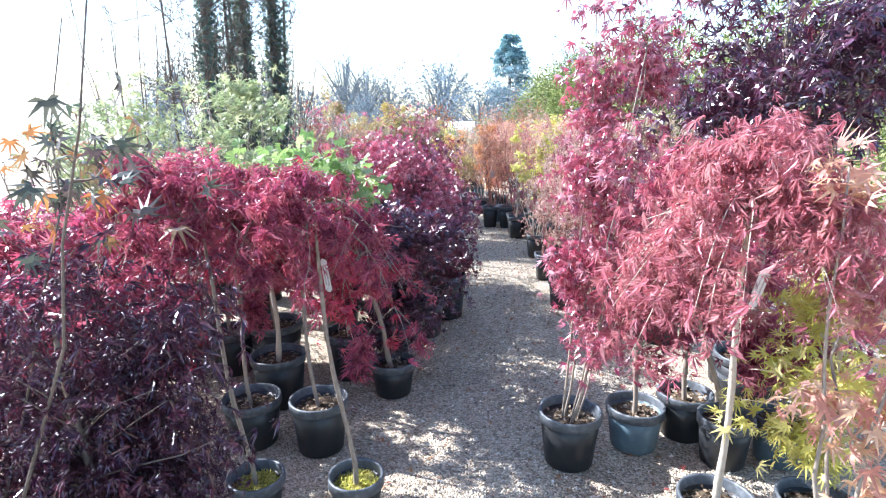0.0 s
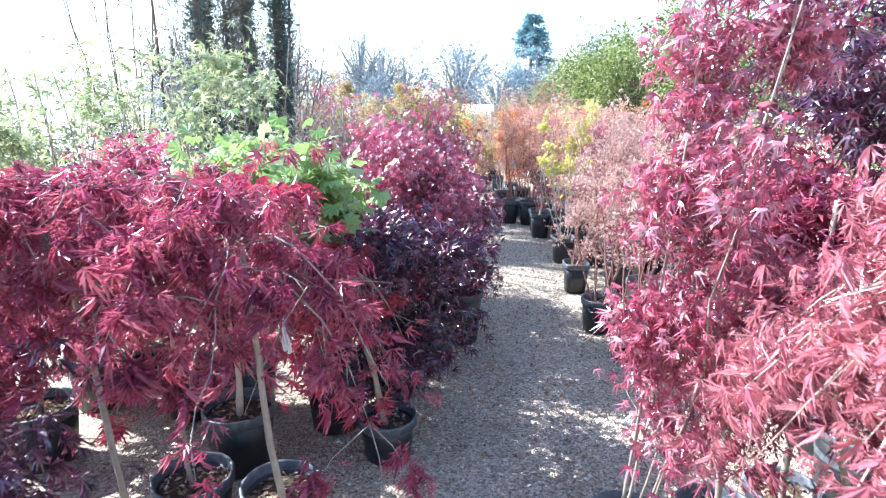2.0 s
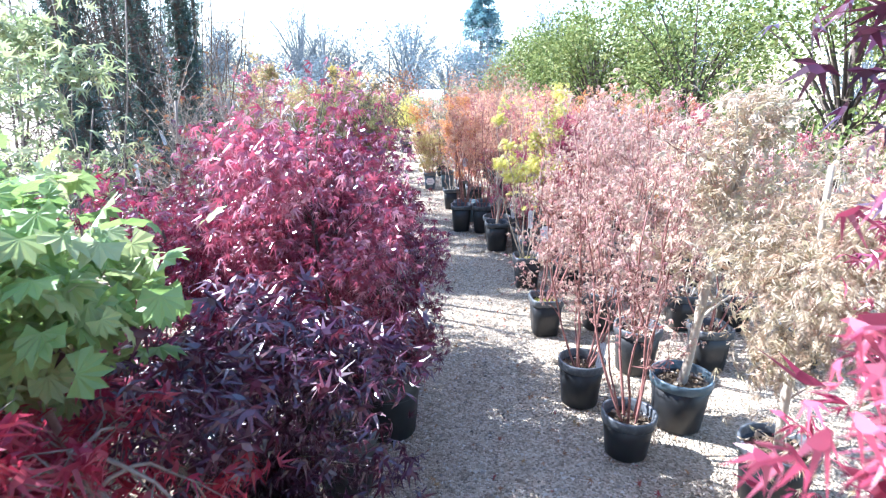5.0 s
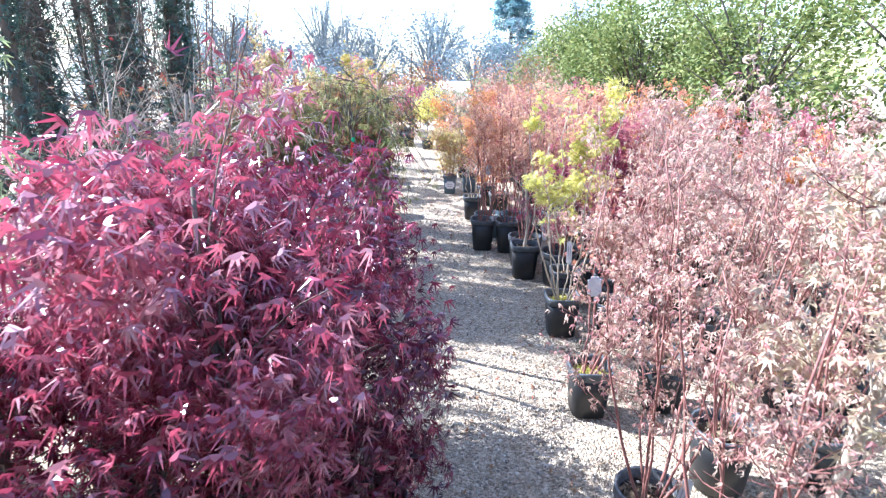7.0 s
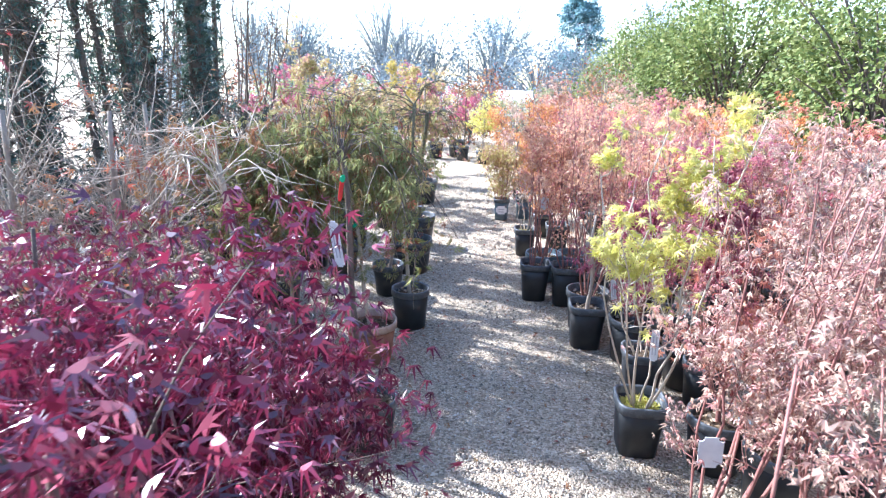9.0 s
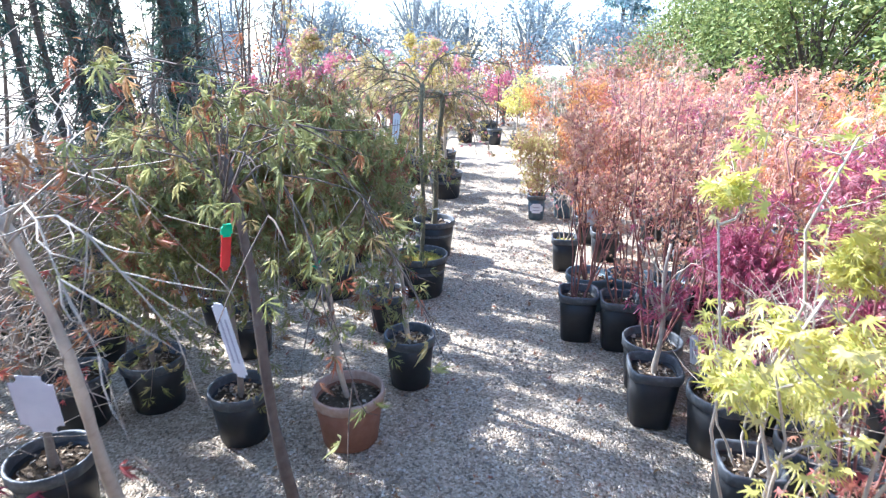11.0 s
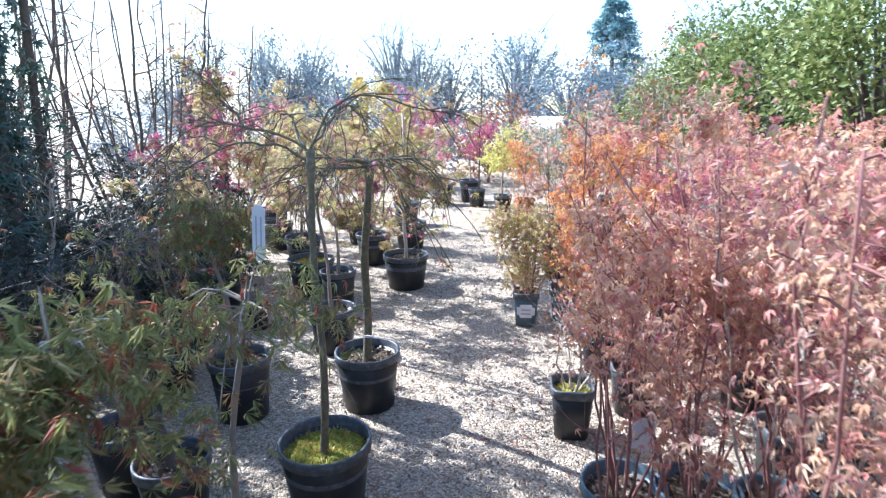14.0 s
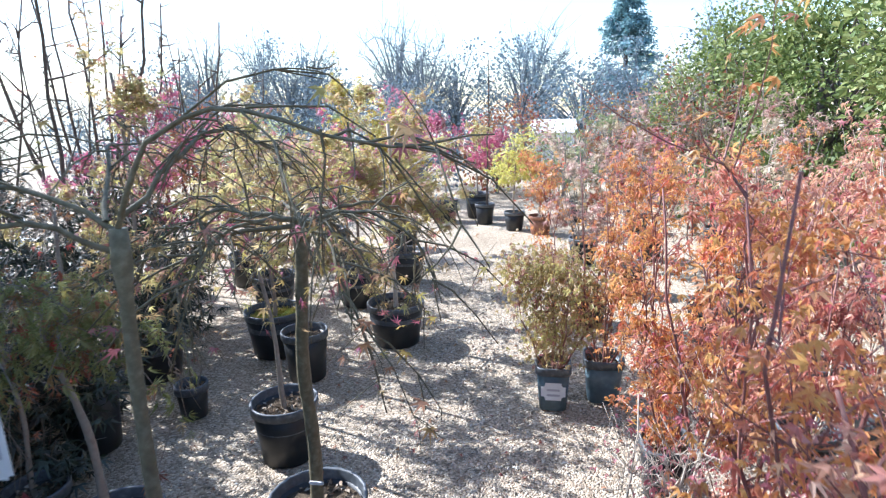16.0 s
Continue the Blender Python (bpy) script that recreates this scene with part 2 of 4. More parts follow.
def fern(angles, lengths, half, droop):
    """A dissected leaf: narrow lobes from one stalk, each with a pair of side barbs."""
    v, f = [(0.0, 0.0, 0.0)], []
    for a, l in zip(angles, lengths):
        k = len(v)
        for da, q, w in ((0, 0.42, half), (0, 0.42, -half), (0, 1.0, 0.0), (14, 0.80, 0.0), (-14, 0.76, 0.0), (0, 0.56, 0.0)):
            c, t = math.cos(radians(a + da)), math.sin(radians(a + da))
            x, y = q * l * t + w * c, q * l * c - w * t
            v.append((x, y, -droop * (x * x + y * y)))
        f += [(0, k + 1, k + 2), (0, k + 2, k), (k, k + 5, k + 3), (k + 1, k + 4, k + 5)]
    return np.array(v), f


def lace(angles, lengths, half, droop):
    """A finely cut leaf: slivers that meet at the stalk."""
    v, f = [(0, 0, 0)], []
    for q, (a, l) in enumerate(zip(angles, lengths)):
        a = radians(a)
        s, c, h = math.sin(a), math.cos(a), half if q % 2 else -half
        m = 0.5 * l
        k = len(v)
        v += [(m * s + h * c, m * c - h * s, 0.1 * half - droop * m * m), (l * s, l * c, -droop * l * l)]
        f.append((0, k, k + 1))
    return np.array(v), f


PROTO = {
    "palm": lobes([-105, -66, -32, 0, 32, 66, 105], [0.5, 0.8, 0.95, 1.0, 0.95, 0.8, 0.5], 0.27, 20, 0.4),
    "broad": lobes([-100, -62, -30, 0, 30, 62, 100], [0.6, 0.82, 0.92, 0.98, 0.92, 0.82, 0.6], 0.66, 20, 0.22),
    "star": lobes([-84, -40, 0, 40, 84], [0.65, 0.92, 1.0, 0.92, 0.65], 0.27, 22, 0.38),
    "lace": fern([-84, -42, 0, 42, 84], [0.66, 0.95, 1.08, 0.95, 0.66], 0.042, 0.95),
    "tassel": lobes([-72, -36, 0, 36, 72], [0.6, 0.9, 1.05, 0.9, 0.6], 0.27, 14, 0.7),
    "oval": (np.array([(0, 0, 0), (0.32, 0.5, 0.05), (0, 1, -0.12), (-0.32, 0.5, 0.05)]), [(0, 1, 2, 3)]),
    "curl": lobes([-46, 0, 44], [0.75, 1.0, 0.8], 0.36, 26, 0.75),
    "spray": lace([-55, 0, 55], [0.8, 1.0, 0.8], 0.24, 0.2),
}


def unit(a):
    return a / (np.linalg.norm(a, axis=1, keepdims=True) + 1e-9)


def leaf_mesh(name, P, D, S, kind, material, rng):
    pv, pf = PROTO[kind]
    n = len(P)
    T = unit(D)
    up = unit(np.array([0, 0, 1.0]) + rng.normal(0, 0.65, (n, 3)))
    B = unit(np.cross(T, up))
    N = np.cross(B, T)
    V = P[:, None] + S[:, None, None] * (pv[None, :, :1] * B[:, None] + pv[None, :, 1:2] * T[:, None] + pv[None, :, 2:] * N[:, None])
    k = len(pv)
    F = (np.array(pf)[None] + (np.arange(n) * k)[:, None, None]).reshape(-1, len(pf[0]))
    return mesh_of(name, V.reshape(-1, 3), F.tolist(), material)


def tube_mesh(name, paths, radii, material, sides=5):
    """Tapered tubes along many paths of equal length."""
    paths, radii = np.asarray(paths, float), np.asarray(radii, float)
    m, k, _ = paths.shape
    T = np.gradient(paths, axis=1)
    T = T / (np.linalg.norm(T, axis=2, keepdims=True) + 1e-9)
    ref = np.where(np.abs(T[..., 2:3]) > 0.8, np.array([1.0, 0.1, 0]), np.array([0, 0.1, 1.0]))
    ref = np.repeat(ref[:, k // 2:k // 2 + 1], k, axis=1)
    U = np.cross(T, ref)
    U = U / (np.linalg.norm(U, axis=2, keepdims=True) + 1e-9)
    W = np.cross(T, U)
    a = np.arange(sides) * 2 * np.pi / sides
    V = paths[:, :, None] + radii[:, :, None, None] * (np.cos(a)[None, None, :, None] * U[:, :, None] + np.sin(a)[None, None, :, None] * W[:, :, None])
    base = (np.arange(m) * k * sides)[:, None, None]
    i, j = np.arange(k - 1)[:, None], np.arange(sides)[None]
    q = np.stack([i * sides + j, i * sides + (j + 1) % sides, (i + 1) * sides + (j + 1) % sides, (i + 1) * sides + j], -1)
    F = (base[..., None] + q[None]).reshape(-1, 4).tolist()
    F += [[int(b) + (k - 1) * sides + s for s in range(sides)] for b in base.ravel()]
    return mesh_of(name, V.reshape(-1, 3), F, material, True)


def bezier(a, c, b, k=7):
    t = np.linspace(0, 1, k)[None, :, None]
    a, b, c = (np.asarray(q, float)[:, None] for q in (a, b, c))
    return (1 - t) ** 2 * a + 2 * t * (1 - t) * c + t ** 2 * b


def lathe(profile, square=0.0, segs=22):
    v, f = [], []
    for r, z in profile:
        for s in range(segs):
            a = 2 * math.pi * s / segs
            k = 1.0
            if square:
                k = (abs(math.cos(a)) ** square + abs(math.sin(a)) ** square) ** (-1 / square)
            v.append((r * k * math.cos(a), r * k * math.sin(a), z))
    for i in range(len(profile) - 1):
        for s in range(segs):
            f.append((i * segs + s, i * segs + (s + 1) % segs, (i + 1) * segs + (s + 1) % segs, (i + 1) * segs + s))
    return v, f


POTS = {}


def pot_meshes(r, h, square, wall, edge, top):
    key = (r, h, square, wall.name, edge.name, top.name)
    if key not in POTS:
        k = 0.88 if square else 1.0
        r = r * k
        b = r * 0.80
        v, f = lathe([(0.0001, 0.004), (b - 0.012, 0.004), (b - 0.008, 0), (b, 0.006), (b + (r - b) * 0.5, h * 0.5), (r - 0.004, h - 0.042), (r - 0.012, h - 0.04), (r - 0.014, h * 0.6)], square)
        body = mesh_of("pot", v, f, wall, True)
        v, f = lathe([(r - 0.003, h - 0.046), (r + 0.005, h - 0.044), (r + 0.006, h - 0.006), (r + 0.004, h), (r - 0.004, h), (r - 0.008, h - 0.006), (r - 0.012, h * 0.6)], square)
        rim = mesh_of("rim", v, f, edge, True)
        rng = np.random.default_rng(len(POTS) + 5)
        prof = [(0.0001, h - 0.05)] + [((r - 0.009) * q / 4, h - 0.05) for q in range(1, 5)]
        v, f = lathe(prof, square)
        v = [(x, y, z + rng.uniform(-0.009, 0.012) if i < 22 * 4 else z - 0.01) for i, (x, y, z) in enumerate(v)]
        soil = mesh_of("soil", v, f, top, True)
        grow = None
        m = 0 if top is MOSS else 110
        a, q = rng.uniform(0, 6.283, m), (r - 0.02) * np.sqrt(rng.uniform(0, 1, m))
        chips = leaf_mesh("mulch", np.stack([q * np.cos(a), q * np.sin(a), rng.uniform(h - 0.049, h - 0.036, m)], 1), np.stack([rng.normal(0, 1, m), rng.normal(0, 1, m), rng.normal(0, 0.3, m)], 1), rng.uniform(0.012, 0.034, m), "oval", CHIP, rng) if m else None
        if top is MOSS:
            n = 420
            a, q = rng.uniform(0, 6.283, n), (r - 0.02) * np.sqrt(rng.uniform(0, 1, n))
            P = np.stack([q * np.cos(a), q * np.sin(a), np.full(n, h - 0.052)], 1)
            D = np.stack([rng.normal(0, 0.6, n), rng.normal(0, 0.6, n), np.full(n, 0.8)], 1)
            grow = leaf_mesh("moss_tuft", P, D, rng.uniform(0.012, 0.03, n), "spray", LEAF["yellow"] if r > 0.16 else LEAF["lime"], rng)
        POTS[key] = (body, rim, soil, grow, chips)
    return POTS[key]


def pot_on(e, r, h, square=0.0, wall=None, edge=None, top=None):
    body, rim, soil, grow, chips = pot_meshes(round(r, 3), round(h, 3), square, wall or PLASTIC, edge or PLASTIC_RIM, top or SOIL)
    p = part("pot", body, e)
    part("rim", rim, p, "scuffed pot rim")
    part("soil", soil, e, "mossy potting soil" if top is MOSS else "dark potting soil with bark")
    if chips:
        tagged(part("mulch", chips, e), "pale bark chips on the soil", kind="stuff")
    if grow:
        part("moss_tuft", grow, e, "yellow-green moss on the soil")
    return e


def slab(w, h, t, material, name):
    bm = bmesh.new()
    bmesh.ops.create_cube(bm, size=1)
    bmesh.ops.scale(bm, vec=(w, t, h), verts=bm.verts)
    bmesh.ops.bevel(bm, geom=[e for e in bm.edges if abs(e.verts[0].co.y - e.verts[1].co.y) > t / 2], offset=min(w, h) * 0.22, segments=3, affect="EDGES")
    me = bpy.data.meshes.new(name)
    bm.to_mesh(me)
    bm.free()
    me.materials.append(material)
    return me


TAG_MESH = slab(0.032, 0.15, 0.0015, WHITE, "tag")
TAG_WIDE = slab(0.06, 0.10, 0.0015, WHITE, "tag")
BAR_MESH = slab(0.004, 0.09, 0.0006, INK, "print")


def tag_on(e, at, wide=False, turn=0.0, tilt=0.0, big=1.0):
    t = part("tag", TAG_WIDE if wide else TAG_MESH, e, "white plastic plant tag", at)
    t.rotation_euler = (radians(8), radians(tilt), turn)
    t.scale = (big, 1, big)
    for dx in () if wide else (-0.006, 0.006):
        part("print", BAR_MESH, t, "faded line of print", (dx, -0.0012, 0))
    return t


def tape_on(e, at, material, name="tape", big=1.0):
    t = part("tape", slab(0.02, 0.05, 0.003, material, "tape"), e, name, at)
    t.rotation_euler = (0.3, 0.5, 0.4) if big == 1.0 else (0.1, 0.12, 1.1)
    t.scale = (big * 0.62, 1, big) if big > 1.0 else (1, 1, 1)
    if big > 1.0:
        part("head", slab(0.024, 0.016, 0.005, TAPE_GREEN, "head"), t, "green plastic head", (0, 0, 0.026))


COUNT = [0]
CAT = "potted tree"


def maple(label, x, y, style, tone, leaf, n, H, R, low, size=0.055, pot=(0.14, 0.28), square=0.0, wall=None, edge=None, top=None,
          lean=(0.0, 0.0), trunk=0.012, bark=None, clumps=0, stems=7, stake=False, tag=None, tape=None, name="potted_maple", group="", sigma=0.0, twigs=0):
    """One potted tree: pot, soil, trunk, branches and a crown of single leaves in clumps."""
    COUNT[0] += 1
    rng = np.random.default_rng(100 + COUNT[0])
    e = thing(name, x, y, label, CAT, group)
    bark = bark or BARK
    soil_z = 0.0
    if pot:
        pot_on(e, pot[0], pot[1], square, wall, edge, top)
        soil_z = pot[1] - 0.055
    lx, ly = lean
    if leaf == "lace":
        n, size = int(n * 0.62), size * 1.15
    elif leaf == "curl":
        n, size = int(n * 1.05), size * 0.98
    K = clumps or max(14, n // (75 if style == "round" else 42 if style == "weep" else 45))
    th = rng.uniform(0, 2 * np.pi, K)
    if style in ("weep", "bare"):
        rho = np.sqrt(rng.uniform(0.02, 1, K)) * rng.uniform(0.82, 1.12, K)
        topz = H - (H - low) * np.clip(rho, 0, 1.05) ** 2.3
        z = np.maximum(topz - rng.uniform(0, 0.3, K) * (H - low), low - 0.05)
        C = np.stack([lx + R * rho * np.cos(th), ly + R * rho * np.sin(th), z], 1)
        head = np.array([lx, ly, H * 0.90])
        A = np.repeat(head[None], K, 0) - np.stack([np.zeros(K), np.zeros(K), rng.uniform(0, 0.12, K)], 1)
        ctrl = np.stack([lx + 0.55 * (C[:, 0] - lx), ly + 0.55 * (C[:, 1] - ly), np.maximum(topz, head[2]) + rng.uniform(0.0, 0.10, K) + (0.16 if style == "bare" else 0)], 1)
        down = 1.0
    elif style == "upright":
        top_r = R * np.sqrt(rng.uniform(0.02, 1, stems))
        sa = np.arange(stems) * 6.283 / stems + rng.uniform(-0.4, 0.4, stems)
        S0 = np.stack([0.035 * np.cos(sa), 0.035 * np.sin(sa), np.full(stems, soil_z)], 1)
        S1 = np.stack([lx + top_r * np.cos(sa), ly + top_r * np.sin(sa), H * rng.uniform(0.78, 1.0, stems)], 1)
        SC = np.stack([0.75 * S1[:, 0], 0.75 * S1[:, 1], S1[:, 2] * 0.45], 1)
        spine = bezier(S0, SC, S1, 9) + rng.normal(0, 0.021, (stems, 9, 3)) * np.linspace(0, 1, 9)[None, :, None]
        who = rng.integers(0, stems, K)
        s = np.clip((low / H) + (1 - low / H) * rng.uniform(0, 1, K) ** 0.8, 0, 1) * 8
        i0 = np.minimum(s.astype(int), 7)
        A = spine[who, i0] + (spine[who, i0 + 1] - spine[who, i0]) * (s - i0)[:, None]
        out = np.stack([np.cos(th), np.sin(th), rng.uniform(0.1, 1.2, K)], 1) * rng.uniform(0.05, 0.22, K)[:, None] * (R / 0.35) * (1.15 - s / 10)[:, None]
        C = A + out
        ctrl = (A + C) / 2 + rng.normal(0, 0.015, (K, 3))
        down = 0.35
    else:
        cz, hz = (H + low) / 2, (H - low) / 2
        d = unit(rng.normal(0, 1, (K, 3)))
        q = rng.uniform(0.1, 1, K) ** 0.45 * rng.uniform(0.72, 1.30, K)
        C = np.stack([lx + R * d[:, 0] * q, ly + R * d[:, 1] * q, cz + hz * d[:, 2] * q], 1)
        s = np.clip((C[:, 2] - soil_z) / (H - soil_z) * 0.72, 0.12, 0.9)
        A = np.stack([lx * s, ly * s, soil_z + (H - soil_z) * s], 1)
        ctrl = 0.5 * (A + C) + np.stack([np.zeros(K), np.zeros(K), rng.uniform(0.0, 0.10, K)], 1)
        down = 0.45
    down = max(down, {"tassel": 1.15, "curl": 1.0}.get(leaf, 0))
    # trunk
    if style == "upright":
        rad = np.linspace(1, 0.35, 9)[None] * trunk * 0.6 * rng.uniform(0.7, 1.2, (stems, 1))
        for k in range(stems):
            part("stem", tube_mesh("stem", spine[k:k + 1], rad[k:k + 1], bark, 6), e)
    else:
        k = 10
        t = np.linspace(0, 1, k)
        hz = H * (0.92 if style in ("weep", "bare") else 0.88)
        P = np.stack([lx * t + 0.012 * np.sin(t * 7 + COUNT[0]) * (t > 0), ly * t + 0.012 * np.cos(t * 5 + COUNT[0]) * t, soil_z - 0.02 + (hz - soil_z) * t], 1)
        r = trunk * (1.15 - 0.55 * t) * (1 + 0.12 * np.sin(t * 19 + COUNT[0]))
        part("trunk", tube_mesh("trunk", P[None], r[None], bark, 8), e)
    paths = bezier(A, ctrl, C, 7) + rng.normal(0, 0.008, (K, 7, 3)) * np.linspace(0, 1, 7)[None, :, None]
    br = np.linspace(1, 0.28, 7)[None] * (trunk * (0.18 if style == "bare" else 0.32)) * rng.uniform(0.6, 1.2, (K, 1))
    if twigs:
        who = rng.integers(0, K, twigs)
        s = rng.integers(2, 7, twigs)
        a = paths[who, s]
        d = rng.normal(0, 1, (twigs, 3)) * np.array([1, 1, 0.5]) + (paths[who, s] - paths[who, s - 1]) * 14
        if style == "upright":
            d[:, 2] += 1.2
        b = a + unit(d) * rng.uniform(0.05, 0.24, (twigs, 1))
        b[:, 2] -= 0.03 if style in ("weep", "bare") else 0
        tp = bezier(a, (a + b) / 2 + rng.normal(0, 0.02, (twigs, 3)), b, 7)
        paths = np.concatenate([paths, tp])
        br = np.concatenate([br, np.linspace(1, 0.3, 7)[None] * (trunk * 0.08 + 0.0009) * np.ones((twigs, 1))])
    main = 0 if style == "upright" else min(6, K)
    for k in range(main):
        part("branch", tube_mesh("branch", paths[k:k + 1], br[k:k + 1] * 1.15, bark, 5), e)
    tagged(part("twig_tangle", tube_mesh("twig_tangle", paths[main:, ::2], br[main:, ::2], bark, 3), e), "thin twigs", kind="stuff")
    # leaves
    if n:
        sg = sigma or (0.085 if style == "weep" else 0.13 if style == "round" else 0.16) * R + 0.018
        share = rng.exponential(1, len(paths) if twigs else K) ** 1.3 + 0.05
        w = rng.choice(len(share), n, p=share / share.sum())
        s = rng.uniform(0.45, 1.0, n) * 6
        i0 = np.minimum(s.astype(int), 5)
        P = paths[w, i0] + (paths[w, i0 + 1] - paths[w, i0]) * (s - i0)[:, None]
        P = P + rng.normal(0, 1, (n, 3)) * sg * np.array([1, 1, 0.75]) * (0.35 if twigs else 1)
        aisle = np.interp(y + P[:, 1], [0, 2.7, 4.7, 8, 9], [0, 0.2, 0.41, 0.32, 0.30])
        ok = ((x + P[:, 0] - aisle) * np.sign(x - 0.3) > np.where(P[:, 2] > 1.1, 0.2, 0.08)) | (y + P[:, 1] > 8.7)
        P, n = P[ok], int(ok.sum())
        P[:, 2] = np.maximum(P[:, 2], soil_z + 0.03 if pot else 0.02)
        out = P - np.array([lx, ly, (H + low) / 2])
        D = unit(out) * 0.5 + rng.normal(0, 0.32 if leaf == "lace" else 0.6, (n, 3)) - np.array([0, 0, down])
        part("crown", leaf_mesh("crown", P, D, size * rng.uniform(0.65, 1.2, n), leaf, LEAF[tone], rng), e)
    if stake:
        part("stake", tube_mesh("stake", np.array([[(0.03, 0.02, soil_z - 0.03), (0.02 + lx * 0.5, 0.02 + ly * 0.5, H * 0.5), (0.02 + lx, 0.02 + ly, H * 0.97)]]), np.full((1, 3), 0.006), CANE, 7), e, "thin bamboo cane")
    if tag:
        tag_on(e, tag[:3], tag[3] if len(tag) > 3 else False, rng.uniform(-0.5, 0.5), rng.uniform(-14, 14), tag[4] if len(tag) > 4 else 1.0)
    if tape:
        tape_on(e, *tape)
    return e


def spline(points, k):
    """A smooth path of k points through a rough one."""
    p = np.array(points, float)
    for _ in range(3):
        q = np.empty((2 * len(p), 3))
        q[0], q[-1] = p[0], p[-1]
        q[1:-1:2], q[2:-1:2] = 0.75 * p[:-1] + 0.25 * p[1:], 0.25 * p[:-1] + 0.75 * p[1:]
        p = q
    d = np.concatenate([[0], np.cumsum(np.linalg.norm(np.diff(p, axis=0), axis=1))])
    t = np.linspace(0, d[-1], k)
    return np.stack([np.interp(t, d, p[:, i]) for i in range(3)], 1)


def standard(label, x, y, pot, top, r, bark, trunk, boughs, twigs, n, tone, size, tag=None, tie=None, seed=1):
    """A grafted tree on a clear trunk, with a few arching boughs, hanging side twigs and sparse leaves."""
    rng = np.random.default_rng(seed)
    e = thing("potted_maple", x, y, label, CAT, BARE)
    pot_on(e, pot[0], pot[1], top=top)
    t = np.linspace(0, 1, 22)
    knob = 1 + 0.55 * np.exp(-((t - 0.97) / 0.035) ** 2) + 0.16 * np.exp(-((t - 0.55) / 0.03) ** 2) + 0.4 * np.exp(-t * 30) + 0.05 * np.sin(t * 41)
    part("trunk", tube_mesh("trunk", spline(trunk, 22)[None], (r * (1.1 - 0.3 * t) * knob)[None], bark, 10), e)
    paths = np.stack([spline(b, 14) + np.concatenate([np.zeros((1, 3)), np.cumsum(rng.normal(0, 0.007, (13, 3)), 0)]) for b in boughs])
    for b in paths:
        part("branch", tube_mesh("branch", b[None], (np.linspace(0.36, 0.08, 14) * r)[None], bark, 7), e, "arching bare branch")
    w, i = rng.integers(0, len(boughs), twigs // 3), rng.integers(2, 14, twigs // 3)
    a = paths[w, i]
    d = unit(paths[w, i] - paths[w, i - 1]) * 0.7 + rng.normal(0, 0.55, (len(a), 3)) * np.array([1, 1, 0.5])
    b = a + unit(d) * rng.uniform(0.10, 0.30, (len(a), 1)) - np.array([0, 0, 0.06])
    side = bezier(a, (a + b) / 2 + np.array([0, 0, 0.07]), b, 7) + rng.normal(0, 0.005, (len(a), 7, 3))
    w, i = rng.integers(0, len(side), twigs), rng.integers(2, 7, twigs)
    a = side[w, i]
    b = a + unit(rng.normal(0, 1, (twigs, 3)) + 1.2 * unit(side[w, i] - side[w, i - 1])) * rng.uniform(0.03, 0.13, (twigs, 1)) - np.array([0, 0, 0.02])
    fine = bezier(a, (a + b) / 2 + rng.normal(0, 0.008, (twigs, 3)), b, 7)
    both = np.concatenate([side, fine])
    rad = np.concatenate([np.linspace(0.16, 0.08, 7)[None] * r * np.ones((len(side), 1)), np.linspace(0.0014, 0.0008, 7)[None] * np.ones((twigs, 1))])
    tagged(part("twig_tangle", tube_mesh("twig_tangle", both[:, ::2], rad[:, ::2], bark, 4), e), "thin hanging twigs", kind="stuff")
    P = both[rng.integers(0, len(both), n), rng.integers(3, 7, n)] + rng.normal(0, 0.01, (n, 3))
    D = rng.normal(0, 0.6, (n, 3)) - np.array([0, 0, 0.8])
    part("crown", leaf_mesh("crown", P, D, size * rng.uniform(0.6, 1.2, n), "star", LEAF[tone], rng), e, "last withered leaves")
    if tag:
        tag_on(e, tag, False, 0.2, 6, 1.35)
    if tie:
        part("tie", slab(0.05, 0.012, 0.004, WHITE, "tie"), e, "white plastic tie", tie)
    return e


# ---- ground ----
def ground():
    rng = np.random.default_rng(3)
    xs = np.concatenate([[-400, -120, -40, -15, -8], np.arange(-5, 5.01, 0.25), [8, 15, 40, 120, 400]])
    ys = np.concatenate([[-400, -120, -30, -8], np.arange(-3, 19.01, 0.25), [25, 40, 80, 200, 500]])
    X, Y = np.meshgrid(xs, ys)
    near = (np.abs(X) < 6) & (Y > -4) & (Y < 20)
    Z = np.where(near, rng.uniform(-0.006, 0.0, X.shape), -0.003)
    v = np.stack([X, Y, Z], -1).reshape(-1, 3)
    w, h = len(xs), len(ys)
    f = [(j * w + i, j * w + i + 1, (j + 1) * w + i + 1, (j + 1) * w + i) for j in range(h - 1) for i in range(w - 1)]
    tagged(new("ground", mesh_of("ground", v, f, GRAVEL, True)), "grey crushed gravel yard with dappled shade", "ground", kind="structure")


ground()


